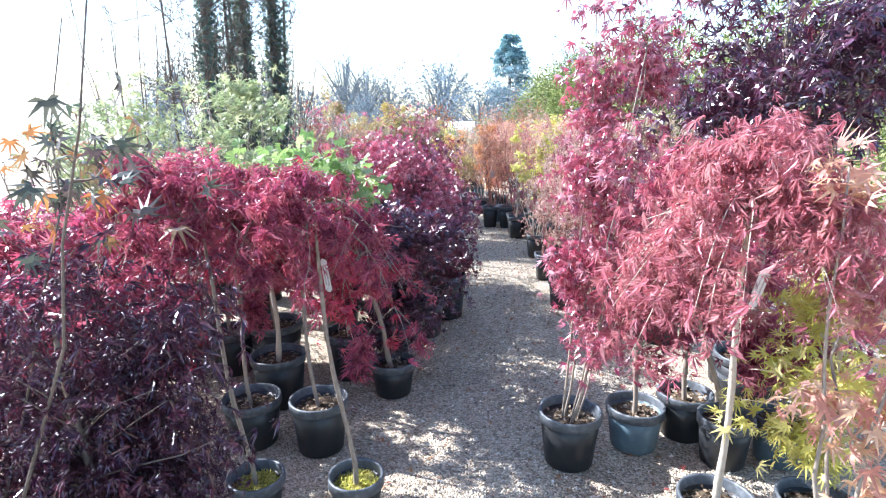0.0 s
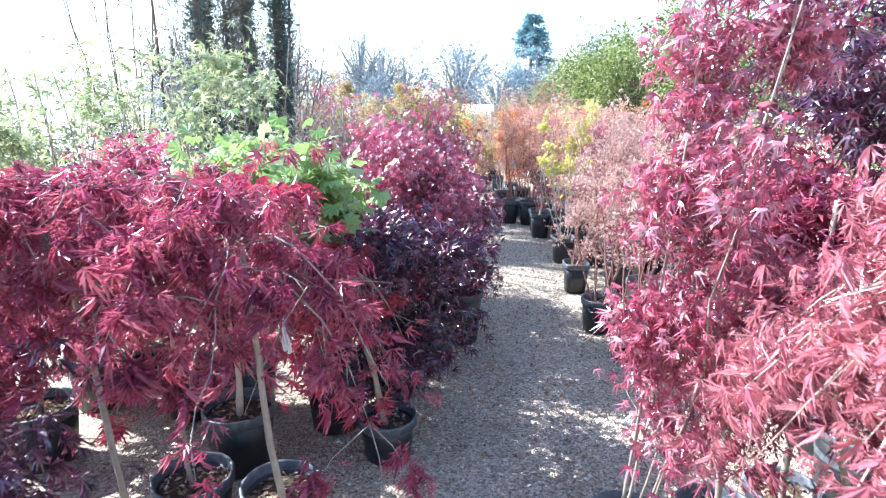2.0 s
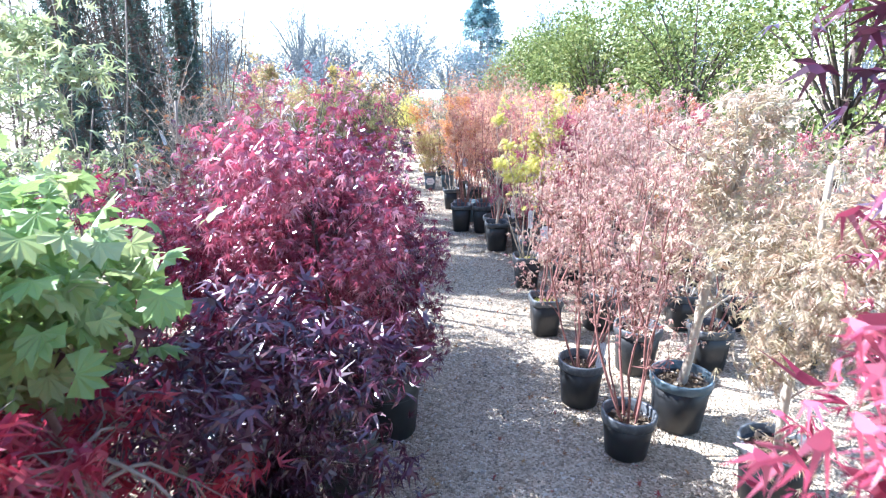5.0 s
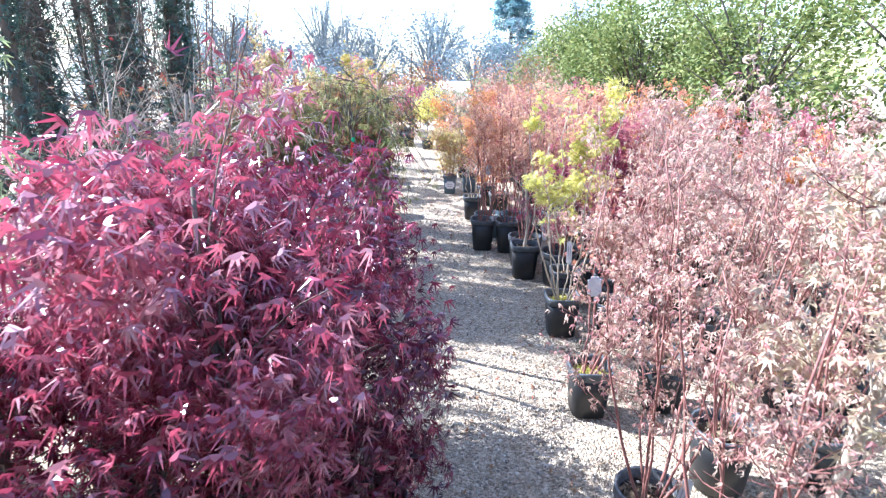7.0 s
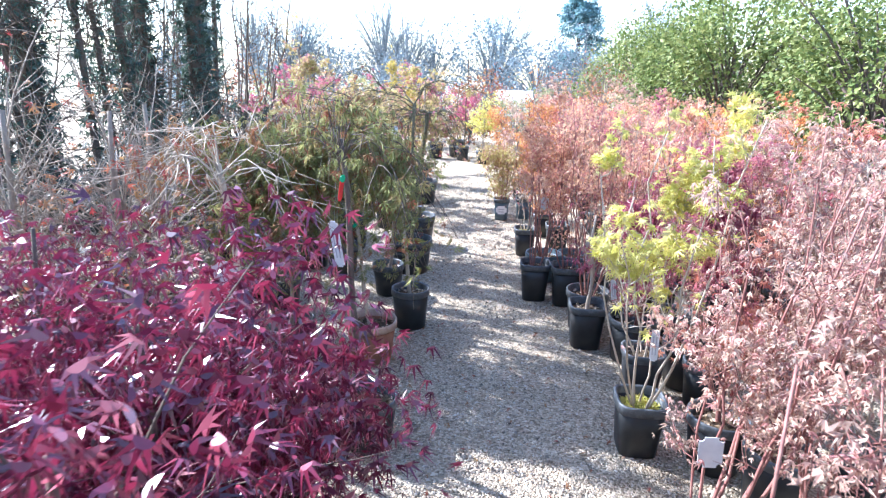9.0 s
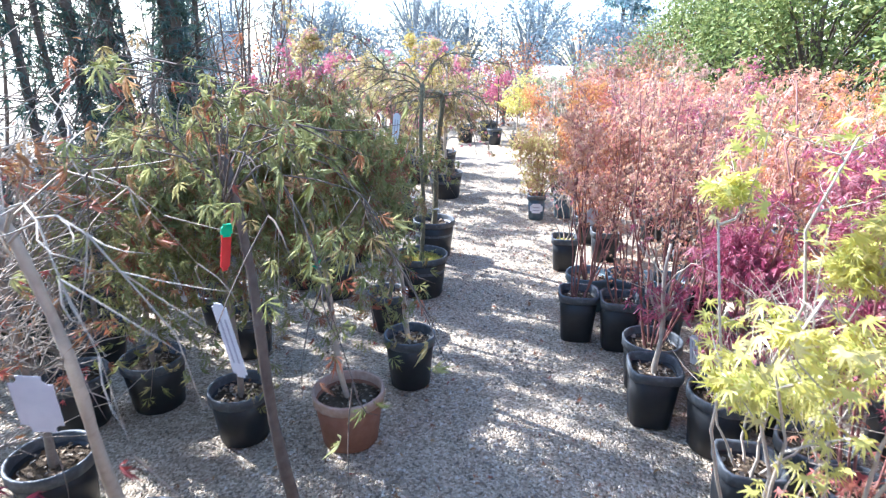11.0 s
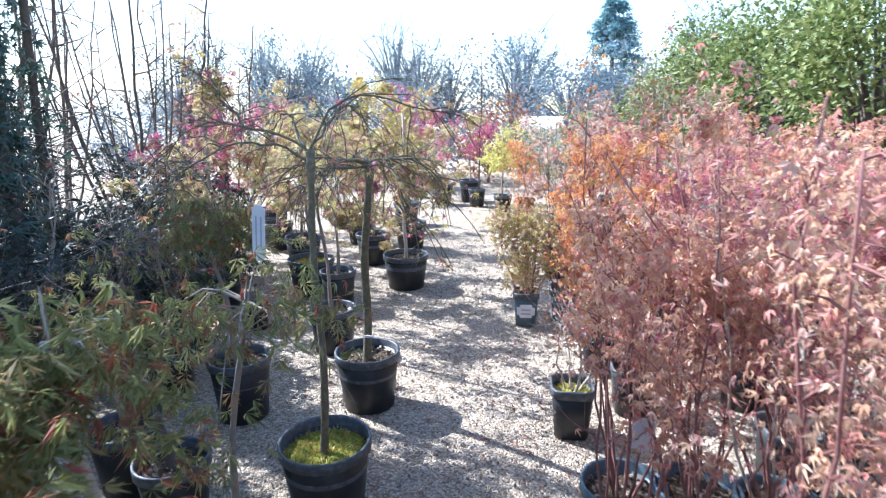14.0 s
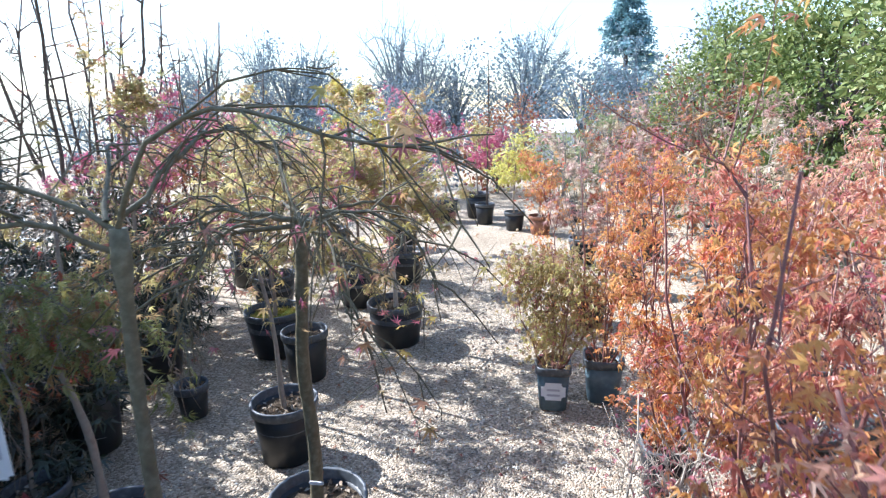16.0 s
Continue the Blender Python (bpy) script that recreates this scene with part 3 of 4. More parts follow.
def pebbles(n):
    rng = np.random.default_rng(8)
    o = np.array([(1, 0, 0), (-0.5, 0.85, 0), (-0.5, -0.85, 0), (0.2, 0.1, 0.75), (0, 0, -0.5)])
    f = np.array([(0, 1, 3), (1, 2, 3), (2, 0, 3), (1, 0, 4), (2, 1, 4), (0, 2, 4)])
    y = rng.uniform(1.6, 14, n)
    x = 0.4 - 0.055 * y + rng.normal(0, 0.65, n) + 0.2
    s = 0.003 + 0.010 * rng.uniform(0, 1, n) ** 2
    a = rng.uniform(0, 6.283, n)
    V = np.repeat(o[None], n, 0) * rng.uniform(0.6, 1.3, (n, 1, 3)) * s[:, None, None]
    c, q = np.cos(a)[:, None], np.sin(a)[:, None]
    V = np.stack([V[..., 0] * c - V[..., 1] * q + x[:, None], V[..., 0] * q + V[..., 1] * c + y[:, None], V[..., 2] + 0.001], -1)
    F = (f[None] + (np.arange(n) * 5)[:, None, None]).reshape(-1, 3)
    tagged(new("gravel", mesh_of("gravel", V.reshape(-1, 3), F.tolist(), PEBBLE)), "loose grey pebbles scattered over the path", "gravel", kind="stuff")


def litter(n):
    rng = np.random.default_rng(9)
    y = rng.uniform(1.8, 12, n)
    side = rng.choice([-1, 1], n)
    x = 0.4 - 0.055 * y + 0.15 + side * np.abs(rng.normal(0.55, 0.35, n))
    P = np.stack([x, y, rng.uniform(0.006, 0.014, n)], 1)
    D = np.stack([rng.normal(0, 1, n), rng.normal(0, 1, n), rng.normal(0, 0.12, n)], 1)
    tagged(new("fallen_leaves", leaf_mesh("fallen_leaves", P, D, rng.uniform(0.014, 0.032, n), "star", LEAF["dead"], rng)), "dry fallen maple leaves on the gravel", "leaves", kind="stuff")


pebbles(30000)
litter(900)

# ---- first stretch, weeping red maples ----
WEEP = "weeping maples on standards"
maple("weeping red laceleaf maple on a leaning pale stem", -0.37, 2.05, "weep", "red", "lace", 3060, 1.47, 0.36, 1.06, 0.031, (0.11, 0.18), top=MOSS, lean=(-0.10, -0.12), bark=BARK, group=WEEP, trunk=0.0095, twigs=110, clumps=24)
maple("weeping red laceleaf maple with mossy soil", -0.78, 2.05, "weep", "red", "lace", 3420, 1.47, 0.42, 1.04, 0.031, (0.11, 0.18), top=MOSS, lean=(-0.10, -0.10), bark=BARK, group=WEEP, trunk=0.0095, twigs=110, clumps=24)
maple("weeping deep red laceleaf maple in a black pot", -0.62, 2.53, "weep", "scarlet", "tassel", 585, 1.34, 0.34, 0.82, 0.056, (0.138, 0.27), lean=(-0.10, 0.04), bark=BARK, group=WEEP, trunk=0.0095, tag=(0.12, -0.22, 0.95), twigs=110, clumps=24)
maple("weeping deep red laceleaf maple in a worn pot", -0.97, 2.59, "weep", "red", "lace", 3765, 1.42, 0.45, 0.80, 0.031, (0.14, 0.25), lean=(-0.05, 0.0), group=WEEP, trunk=0.0095, twigs=110, clumps=24)
maple("low scarlet laceleaf maple with bare grey branches", -0.31, 3.10, "weep", "scarlet", "tassel", 529, 1.08, 0.34, 0.50, 0.056, (0.128, 0.21), lean=(-0.16, -0.16), twigs=80, group=WEEP, trunk=0.014, bark=BARK)
maple("scarlet laceleaf maple with twisted grey branches", -0.95, 3.0, "weep", "scarlet", "tassel", 1012, 1.18, 0.45, 0.55, 0.056, (0.15, 0.3), twigs=80, group=WEEP, trunk=0.014, bark=BARK_PALE)
maple("broad-leaved yellow-green maple in a black pot", -0.60, 3.35, "round", "green", "broad", 900, 1.46, 0.36, 1.08, 0.056, (0.15, 0.30), lean=(-0.12, -0.24), clumps=44, sigma=0.07, bark=BARK_PALE)
maple("dark purple maple in a black pot", -0.34, 3.68, "round", "purple", "star", 2800, 1.18, 0.50, 0.12, 0.055, (0.14, 0.25), lean=(0.0, -0.18))
maple("weeping dark red maple in a large black pot", -1.09, 3.44, "round", "red", "star", 1200, 1.25, 0.42, 0.45, 0.06, (0.165, 0.33))
maple("dark red maple in a black pot", -1.37, 3.42, "round", "red", "star", 1200, 1.30, 0.42, 0.45, 0.06, (0.14, 0.29))
maple("dense deep purple laceleaf maple", -1.02, 1.42, "round", "purple", "lace", 9000, 1.26, 0.50, 0.22, 0.031, (0.15, 0.22))
for x, y, h in [(-1.72, 2.42, 1.28), (-1.85, 3.0, 1.34), (-2.25, 2.7, 1.36), (-1.75, 3.75, 1.36), (-1.55, 1.95, 1.22)]:
    maple("dense dark red maple in the back row", x, y, "round", "red", "star", 1500, h, 0.40, 0.28, 0.055, (0.15, 0.28), group="dark red maples in the back row")

maple("tall bronze maple with a few orange leaves", -1.30, 1.12, "upright", "bronze", "palm", 260, 1.95, 0.42, 1.35, 0.060, (0.15, 0.28), stems=4, clumps=14, lean=(0.20, 0.05), bark=BARK_DARK)
CRIM = "crimson maples"
maple("pink-red maple with a dense rounded crown", -0.14, 4.02, "round", "pink", "tassel", 4300, 1.60, 0.43, 0.48, 0.042, (0.13, 0.29), lean=(-0.10, 0.10), group=CRIM, bark=BARK_DARK, trunk=0.009)
# plum leaves here paint the shaded right side of the crimson mass
maple("crimson maple with a dense rounded crown, toned dark for shade", 0.02, 4.42, "round", "plum", "tassel", 4600, 1.44, 0.42, 0.12, 0.040, (0.15, 0.36), lean=(-0.10, 0.05), group=CRIM, bark=BARK_DARK, trunk=0.009)
maple("crimson maple with glossy drooping leaves", -0.42, 4.45, "round", "crimson", "tassel", 3900, 1.34, 0.46, 0.30, 0.040, (0.15, 0.32), group=CRIM, bark=BARK_DARK, trunk=0.009)
maple("dark crimson maple with long narrow leaves", -0.26, 4.88, "round", "plum", "tassel", 4400, 1.38, 0.50, 0.22, 0.040, (0.15, 0.32), group=CRIM, bark=BARK_DARK, trunk=0.009)
maple("crimson maple behind a broad-leaved green maple", -0.80, 4.16, "round", "crimson", "tassel", 3000, 1.24, 0.42, 0.28, 0.040, (0.15, 0.32), group=CRIM, bark=BARK_DARK, trunk=0.009)
maple("crimson maple at the back of the row", -0.85, 4.75, "round", "crimson", "tassel", 2600, 1.25, 0.45, 0.30, 0.042, (0.15, 0.32), group=CRIM, bark=BARK_DARK, trunk=0.009)
maple("low dark plum-red maple beside bare shrubs", -0.30, 5.32, "round", "plum", "tassel", 4600, 1.14, 0.42, 0.14, 0.040, (0.13, 0.25), group=CRIM, bark=BARK_DARK, trunk=0.009)
maple("rounded plum-red maple beside bare shrubs", -0.85, 5.35, "round", "plum", "tassel", 3600, 1.42, 0.52, 0.2, 0.040, (0.13, 0.25), group=CRIM, bark=BARK_DARK, trunk=0.009)
SAGE = "pale green shrubs"
for i, (x, y, h) in enumerate([(-1.5, 4.3, 1.75), (-1.95, 4.7, 2.0), (-1.6, 4.9, 2.1), (-2.3, 4.1, 1.8), (-2.7, 5.0, 2.0), (-1.9, 3.5, 1.6), (-2.4, 3.2, 1.7)]):
    maple("pale green leafy shrub with thin upright stems", x, y, "upright", "sage", "star", 750, h, 0.42, 0.5, 0.06, (0.15, 0.3), stems=7, name="potted_shrub", group=SAGE)

# ---- first stretch, the other side ----
maple("upright red maple with slender drooping leaves", 0.58, 2.40, "upright", "pink", "tassel", 2800, 2.05, 0.17, 0.40, 0.044, (0.14, 0.265), lean=(0.15, -0.15), stems=6, bark=BARK, trunk=0.01, clumps=70, sigma=0.055)
maple("red maple in a blue-grey pot", 0.93, 2.53, "round", "red", "lace", 3375, 1.35, 0.32, 0.38, 0.031, (0.135, 0.22), wall=PLASTIC_BLUE)
maple("red maple in a black pot", 1.21, 2.62, "round", "red", "star", 1300, 1.5, 0.36, 0.5, 0.06, (0.13, 0.24))
maple("red maple in a blue-grey pot beside a green maple", 1.57, 2.39, "round", "red", "star", 900, 0.95, 0.3, 0.35, 0.06, (0.13, 0.24), wall=PLASTIC_BLUE)
maple("weeping rose-pink laceleaf maple on a pale leaning stem", 0.98, 1.80, "weep", "rose", "lace", 4600, 1.54, 0.45, 0.98, 0.036, (0.13, 0.25), lean=(-0.06, -0.12), bark=BARK_PALE, trunk=0.012, tag=(0.12, 0.1, 1.0))
maple("weeping rose-pink laceleaf maple in a black pot", 1.30, 2.38, "weep", "rose", "lace", 2600, 1.22, 0.34, 0.70, 0.036, (0.12, 0.24), lean=(-0.36, -0.22))
maple("bright lime maple in a black pot", 1.36, 1.82, "round", "lime", "palm", 850, 1.15, 0.32, 0.38, 0.055, (0.13, 0.22), bark=BARK_PALE)
maple("tall dark purple maple behind the weeping maples", 1.65, 2.85, "round", "purple", "star", 3200, 2.45, 0.72, 1.45, 0.065, (0.18, 0.34), trunk=0.02)
maple("dark red maple under a taller maple", 1.75, 3.2, "round", "crimson", "star", 2250, 1.6, 0.5, 0.5, 0.046, (0.16, 0.3))
maple("coral-leaved maple in a black pot", 1.17, 1.46, "upright", "coral", "palm", 260, 1.5, 0.20, 0.4, 0.07, (0.14, 0.26), stems=4)

# ---- second stretch, upright pale maples ----
COR = "upright many-stemmed maples"
maple("upright peach-leaved maple with many thin stems", 1.01, 5.48, "upright", "peach", "curl", 2294, 1.55, 0.25, 0.5, 0.021, (0.115, 0.26), 5.0, top=MOSS, lean=(0.24, 0.12), bark=BARK_RED, group=COR, tag=(-0.06, -0.14, 0.72, True), twigs=170, trunk=0.0105, stems=7)
maple("upright peach-leaved maple in a small pot", 1.00, 4.62, "upright", "peach", "curl", 2294, 1.5, 0.32, 0.4, 0.021, (0.115, 0.25), bark=BARK_RED, group=COR, tag=(0.05, -0.13, 0.33), twigs=170, trunk=0.0105, stems=7)
maple("upright tan-leaved maple in a small pot", 1.09, 4.19, "upright", "peach", "curl", 1300, 1.45, 0.32, 0.55, 0.021, (0.115, 0.21), bark=BARK_RED, group=COR, twigs=170, trunk=0.0105, stems=7)
maple("cream-leaved maple with a pale leaning trunk", 1.42, 4.40, "round", "cream", "star", 1900, 1.75, 0.46, 0.55, 0.044, (0.14, 0.27), lean=(0.12, -0.1), bark=BARK_PALE, trunk=0.02, edge=PLASTIC_BLUE, group=COR)
maple("cream-leaved maple with feathery leaves", 1.55, 3.85, "round", "cream", "lace", 3150, 1.55, 0.45, 0.30, 0.031, (0.14, 0.27), bark=BARK_PALE, trunk=0.016, group=COR)
maple("yellow-lime upright maple with pale stems in a square pot", 1.06, 6.38, "upright", "lime", "palm", 1300, 1.52, 0.34, 0.74, 0.036, (0.12, 0.27), 5.0, top=MOSS, bark=BARK_PALE, lean=(0.0, -0.26), group=COR, tag=(-0.02, -0.16, 0.6), twigs=70, stems=6, trunk=0.011)
maple("coral-leaved upright maple in a pot", 1.22, 7.30, "upright", "coral", "curl", 900, 1.55, 0.24, 0.8, 0.021, (0.14, 0.28), bark=BARK_RED, group=COR, stems=7)
maple("orange-pink upright maple in a black pot", 1.01, 7.74, "upright", "coral", "curl", 1719, 1.6, 0.32, 0.6, 0.021, (0.14, 0.28), bark=BARK_RED, group=COR, stems=7)
for x, y in [(1.42, 4.95), (1.40, 5.55), (1.52, 6.05)]:
    maple("tan-leaved upright maple with crowded thin stems", x, y, "upright", "peach", "curl", 1400, 1.5, 0.28, 0.3, 0.021, (0.13, 0.28), bark=BARK_RED, group=COR, twigs=110, trunk=0.009, stems=7)
rr = np.random.default_rng(21)
for x in (1.48, 1.92, 2.38, 2.9):
    for y in np.arange(4.9, 11.6, 0.62):
        if x < 1.6 and y < 6.5:
            continue
        k = rr.integers(0, 8)
        tone = ["peach", "peach", "rose", "peach", "coral", "peach", "orange", "pink"][k] if y < 8 else ["coral", "coral", "ember", "ember", "coral", "orange", "ember", "coral"][k]
        word = {"peach": "peach", "ember": "salmon-red", "rose": "rose-pink", "coral": "coral", "orange": "orange", "pink": "pink"}[tone]
        maple("upright %s maple with many thin stems" % word, x + rr.uniform(-0.1, 0.1), y + rr.uniform(-0.12, 0.12), "upright", tone, "curl", 1500 if x < 2.2 else 800, rr.uniform(1.34, 1.54), 0.34, 0.5, 0.023 if x < 1.8 else 0.034, (0.12, 0.26), 5.0 if k % 2 else 0.0, bark=BARK_RED if k % 3 else BARK_PALE, group=COR, stems=6 if x < 2.2 else 5, twigs=130 if x < 2.2 else 40, trunk=0.009)

# ---- third stretch, coral maples, lime and magenta maples ----
maple("coral upright maple in a square black pot", 0.68, 8.25, "upright", "coral", "curl", 2408, 1.52, 0.24, 0.72, 0.019, (0.125, 0.30), 5.0, lean=(0.12, 0.04), bark=BARK_RED, stems=7, trunk=0.009, group=COR, tag=(0.03, -0.1, 0.78, True), twigs=120)
maple("coral upright maple in a square black pot with bark mulch", 0.91, 8.17, "upright", "coral", "curl", 2408, 1.54, 0.30, 0.70, 0.021, (0.125, 0.31), 5.0, bark=BARK_RED, stems=6, trunk=0.009, group=COR, tag=(0.12, -0.1, 0.45), twigs=120)
maple("orange maple in a blue-grey pot", 0.78, 8.72, "upright", "orange", "curl", 2065, 1.52, 0.32, 0.66, 0.021, (0.15, 0.24), wall=PLASTIC_BLUE, edge=PLASTIC_BLUE, bark=BARK_RED, group=COR, twigs=170, trunk=0.0105, stems=7)
maple("rose-coral maple in a blue-grey pot", 1.04, 8.74, "upright", "rose", "curl", 2065, 1.52, 0.32, 0.66, 0.021, (0.15, 0.24), wall=PLASTIC_BLUE, edge=PLASTIC_BLUE, bark=BARK_RED, group=COR, tag=(0.0, -0.15, 0.9), twigs=170, trunk=0.0105, stems=7)
maple("magenta-tinted maple in a blue-grey pot", 1.30, 8.70, "upright", "magenta", "curl", 2065, 1.5, 0.32, 0.5, 0.021, (0.14, 0.24), wall=PLASTIC_BLUE, edge=PLASTIC_BLUE, bark=BARK_RED, group=COR, twigs=170, trunk=0.0105, stems=7)
maple("coral maple in a square pot", 1.13, 8.12, "upright", "coral", "curl", 2234, 1.5, 0.32, 0.66, 0.021, (0.12, 0.3), 5.0, bark=BARK_PALE, group=COR, twigs=120, stems=7)
maple("coral maple with thin sunlit stems", 0.98, 9.70, "upright", "ember", "curl", 3200, 1.5, 0.36, 0.18, 0.025, (0.13, 0.26), 5.0, bark=BARK_RED, group=COR, twigs=120, stems=7)
maple("small bare-stemmed maple with mossy soil", 0.645, 9.43, "upright", "rose", "curl", 127, 0.85, 0.22, 0.4, 0.021, (0.115, 0.27), 5.0, top=MOSS, bark=BARK_PALE, group=COR, twigs=120, stems=4)
small = maple("small orange maple in a labelled pot", 0.41, 10.90, "upright", "gold", "curl", 2600, 0.95, 0.30, 0.24, 0.030, (0.105, 0.26), 5.0, wall=PLASTIC_BLUE, bark=BARK_RED, group=COR, stems=7)
lab = part("label", slab(0.13, 0.10, 0.003, WHITE, "label"), small, "white pot label with faded print", (0.0, -0.098, 0.13))
for dz in (-0.02, 0.01):
    q = part("print", slab(0.07, 0.012, 0.001, INK, "print"), lab, "faded line of print", (0.0, -0.002, dz))
maple("orange maple behind a labelled pot", 0.69, 11.02, "upright", "orange", "curl", 2600, 1.35, 0.36, 0.2, 0.021, (0.12, 0.26), 5.0, wall=PLASTIC_BLUE, bark=BARK_RED, group=COR, twigs=170, trunk=0.0105, stems=7)
maple("orange maple standing by the path", 0.86, 10.18, "upright", "orange", "curl", 3600, 1.42, 0.38, 0.16, 0.026, (0.12, 0.26), 5.0, bark=BARK_RED, group=COR, twigs=120, stems=7)
maple("sparse magenta laceleaf maple in a square black pot", 0.97, 7.46, "round", "magenta", "lace", 170, 1.00, 0.23, 0.42, 0.031, (0.125, 0.29), 5.0, bark=BARK_PALE, tag=(0.14, -0.05, 0.4))
maple("full magenta laceleaf maple beside a sparse maple", 1.28, 7.40, "round", "magenta", "lace", 1900, 1.05, 0.26, 0.28, 0.031, (0.12, 0.28), 5.0)
maple("pink-magenta laceleaf maple in a black pot", 1.46, 7.02, "round", "magenta", "lace", 3000, 1.44, 0.30, 0.5, 0.031, (0.13, 0.27), bark=BARK)
maple("small sparse rose maple in a square pot", 1.18, 6.86, "upright", "rose", "curl", 72, 0.9, 0.2, 0.4, 0.021, (0.115, 0.28), 5.0, bark=BARK_PALE, stems=4, twigs=170, trunk=0.0105)

maple("low salmon-red maple under a lime maple", 1.38, 6.30, "round", "ember", "palm", 600, 1.15, 0.32, 0.3, 0.038, (0.13, 0.26), bark=BARK_RED)

# ---- third stretch, olive laceleaf maples ----
OLI = "olive laceleaf maples"
maple("olive laceleaf maple in a terracotta pot", -0.35, 7.10, "weep", "olive", "lace", 6600, 1.52, 0.54, 0.55, 0.031, (0.15, 0.25), wall=TERRA, edge=TERRA_RIM, lean=(-0.16, 0.0), bark=BARK_PALE, group=OLI, tape=((-0.05, -0.12, 0.86), TAPE_GREEN, "bright green plastic tape"))
maple("olive laceleaf maple on a slim stem", -0.19, 7.59, "weep", "olive", "lace", 1300, 1.36, 0.26, 0.70, 0.031, (0.125, 0.28), lean=(-0.12, -0.04), bark=BARK_PALE, group=OLI)
maple("olive laceleaf maple in a mossy pot", -0.82, 7.04, "weep", "olive", "lace", 4854, 1.42, 0.50, 0.55, 0.031, (0.13, 0.25), bark=BARK, group=OLI, tag=(0.0, -0.3, 0.85))
maple("olive laceleaf maple beside the row", -0.46, 8.18, "weep", "olive", "lace", 480, 1.22, 0.38, 0.80, 0.031, (0.12, 0.25), lean=(0.12, 0.0), bark=BARK, group=OLI)
maple("twisted bare-stemmed maple with few leaves", -0.18, 6.26, "bare", "olive", "lace", 330, 1.55, 0.42, 1.10, 0.031, (0.14, 0.25), lean=(-0.06, -0.12), trunk=0.016, bark=BARK_DARK, group=OLI, tag=(-0.07, -0.15, 1.0, False, 1.3), twigs=80, tape=((-0.04, -0.17, 1.22), TAPE_RED, "red plastic label with a green head", 1.7))
maple("leaning pale-barked maple with an oval tag", -0.72, 6.25, "bare", "dead", "lace", 135, 1.45, 0.45, 1.0, 0.031, (0.14, 0.25), lean=(0.07, -0.24), trunk=0.017, bark=BARK_PALE, group=OLI, tag=(0.06, -0.26, 0.87, True, 1.6), twigs=120)
maple("drooping olive laceleaf maple in a small pot", -1.15, 7.75, "weep", "olive", "lace", 4860, 1.15, 0.42, 0.5, 0.031, (0.13, 0.25), bark=BARK, group=OLI)
maple("olive laceleaf maple behind the others", -1.35, 7.2, "weep", "olive", "lace", 2565, 1.35, 0.48, 0.6, 0.031, (0.14, 0.26), bark=BARK, group=OLI)
TWIG = "bare twiggy shrubs"
rr = np.random.default_rng(31)
# height and twigs exaggerated on these three to throw dappled shade on the path
for x, y in [(-1.05, 6.0), (-1.4, 5.9), (-1.25, 6.5)]:
    maple("dense bare grey twiggy shrub with a few dry leaves", x, y, "round", "dead", "star", 160, 1.72, 0.44, 0.3, 0.035, (0.14, 0.26), bark=BARK, trunk=0.014, clumps=60, twigs=520, name="potted_shrub", group=TWIG, tag=(0.1, -0.35, 0.8))
for x, y in [ (-1.7, 6.4), (-1.6, 7.0), (-2.1, 6.7), (-1.9, 7.5), (-1.45, 8.0), (-2.3, 8.0), (-1.9, 8.5), (-2.2, 9.2)]:
    maple("bare grey twiggy shrub with a few dry leaves", x, y, "round" if rr.uniform() < 0.6 else "upright", "dead", "star", 50, rr.uniform(1.1, 1.6), 0.42, 0.25, 0.035, (0.14, 0.26), bark=BARK, trunk=0.013, clumps=34, twigs=240, name="potted_shrub", group=TWIG, tag=(rr.uniform(-0.2, 0.2), -0.35, rr.uniform(0.6, 1.1)) if rr.uniform() < 0.6 else None)

# ---- last stretch, standards with bare branches ----
BARE = "bare weeping standards"
standard("tall bare weeping maple in a large mossy pot", -0.37, 8.76, (0.18, 0.30), MOSS, 0.0145, BARK_OLIVE,
         [(0.0, -0.02, 0.22), (0.03, -0.02, 0.62), (0.0, 0.0, 1.02), (0.02, 0.0, 1.44)],
         [[(0.02, 0.0, 1.44), (0.06, 0.0, 1.53), (0.17, 0.02, 1.65), (0.32, 0.0, 1.62), (0.46, -0.02, 1.55), (0.62, 0.02, 1.57)],
          [(0.02, 0.0, 1.43), (-0.06, 0.0, 1.49), (-0.18, -0.02, 1.50), (-0.30, 0.0, 1.53), (-0.46, 0.02, 1.48), (-0.62, 0.04, 1.38)],
          [(-0.20, -0.02, 1.51), (-0.28, 0.02, 1.58), (-0.33, 0.0, 1.68), (-0.44, 0.02, 1.71)],
          [(0.03, 0.0, 1.46), (0.08, 0.14, 1.60), (0.05, 0.34, 1.58), (0.12, 0.55, 1.44)],
          [(0.0, 0.0, 1.45), (-0.10, 0.16, 1.56), (-0.26, 0.34, 1.55), (-0.40, 0.48, 1.40)],
          [(0.01, 0.0, 1.40), (-0.10, -0.12, 1.47), (-0.22, -0.22, 1.44), (-0.34, -0.28, 1.30)]],
         260, 60, "autumn", 0.03, tag=(-0.12, -0.16, 1.17), seed=3)
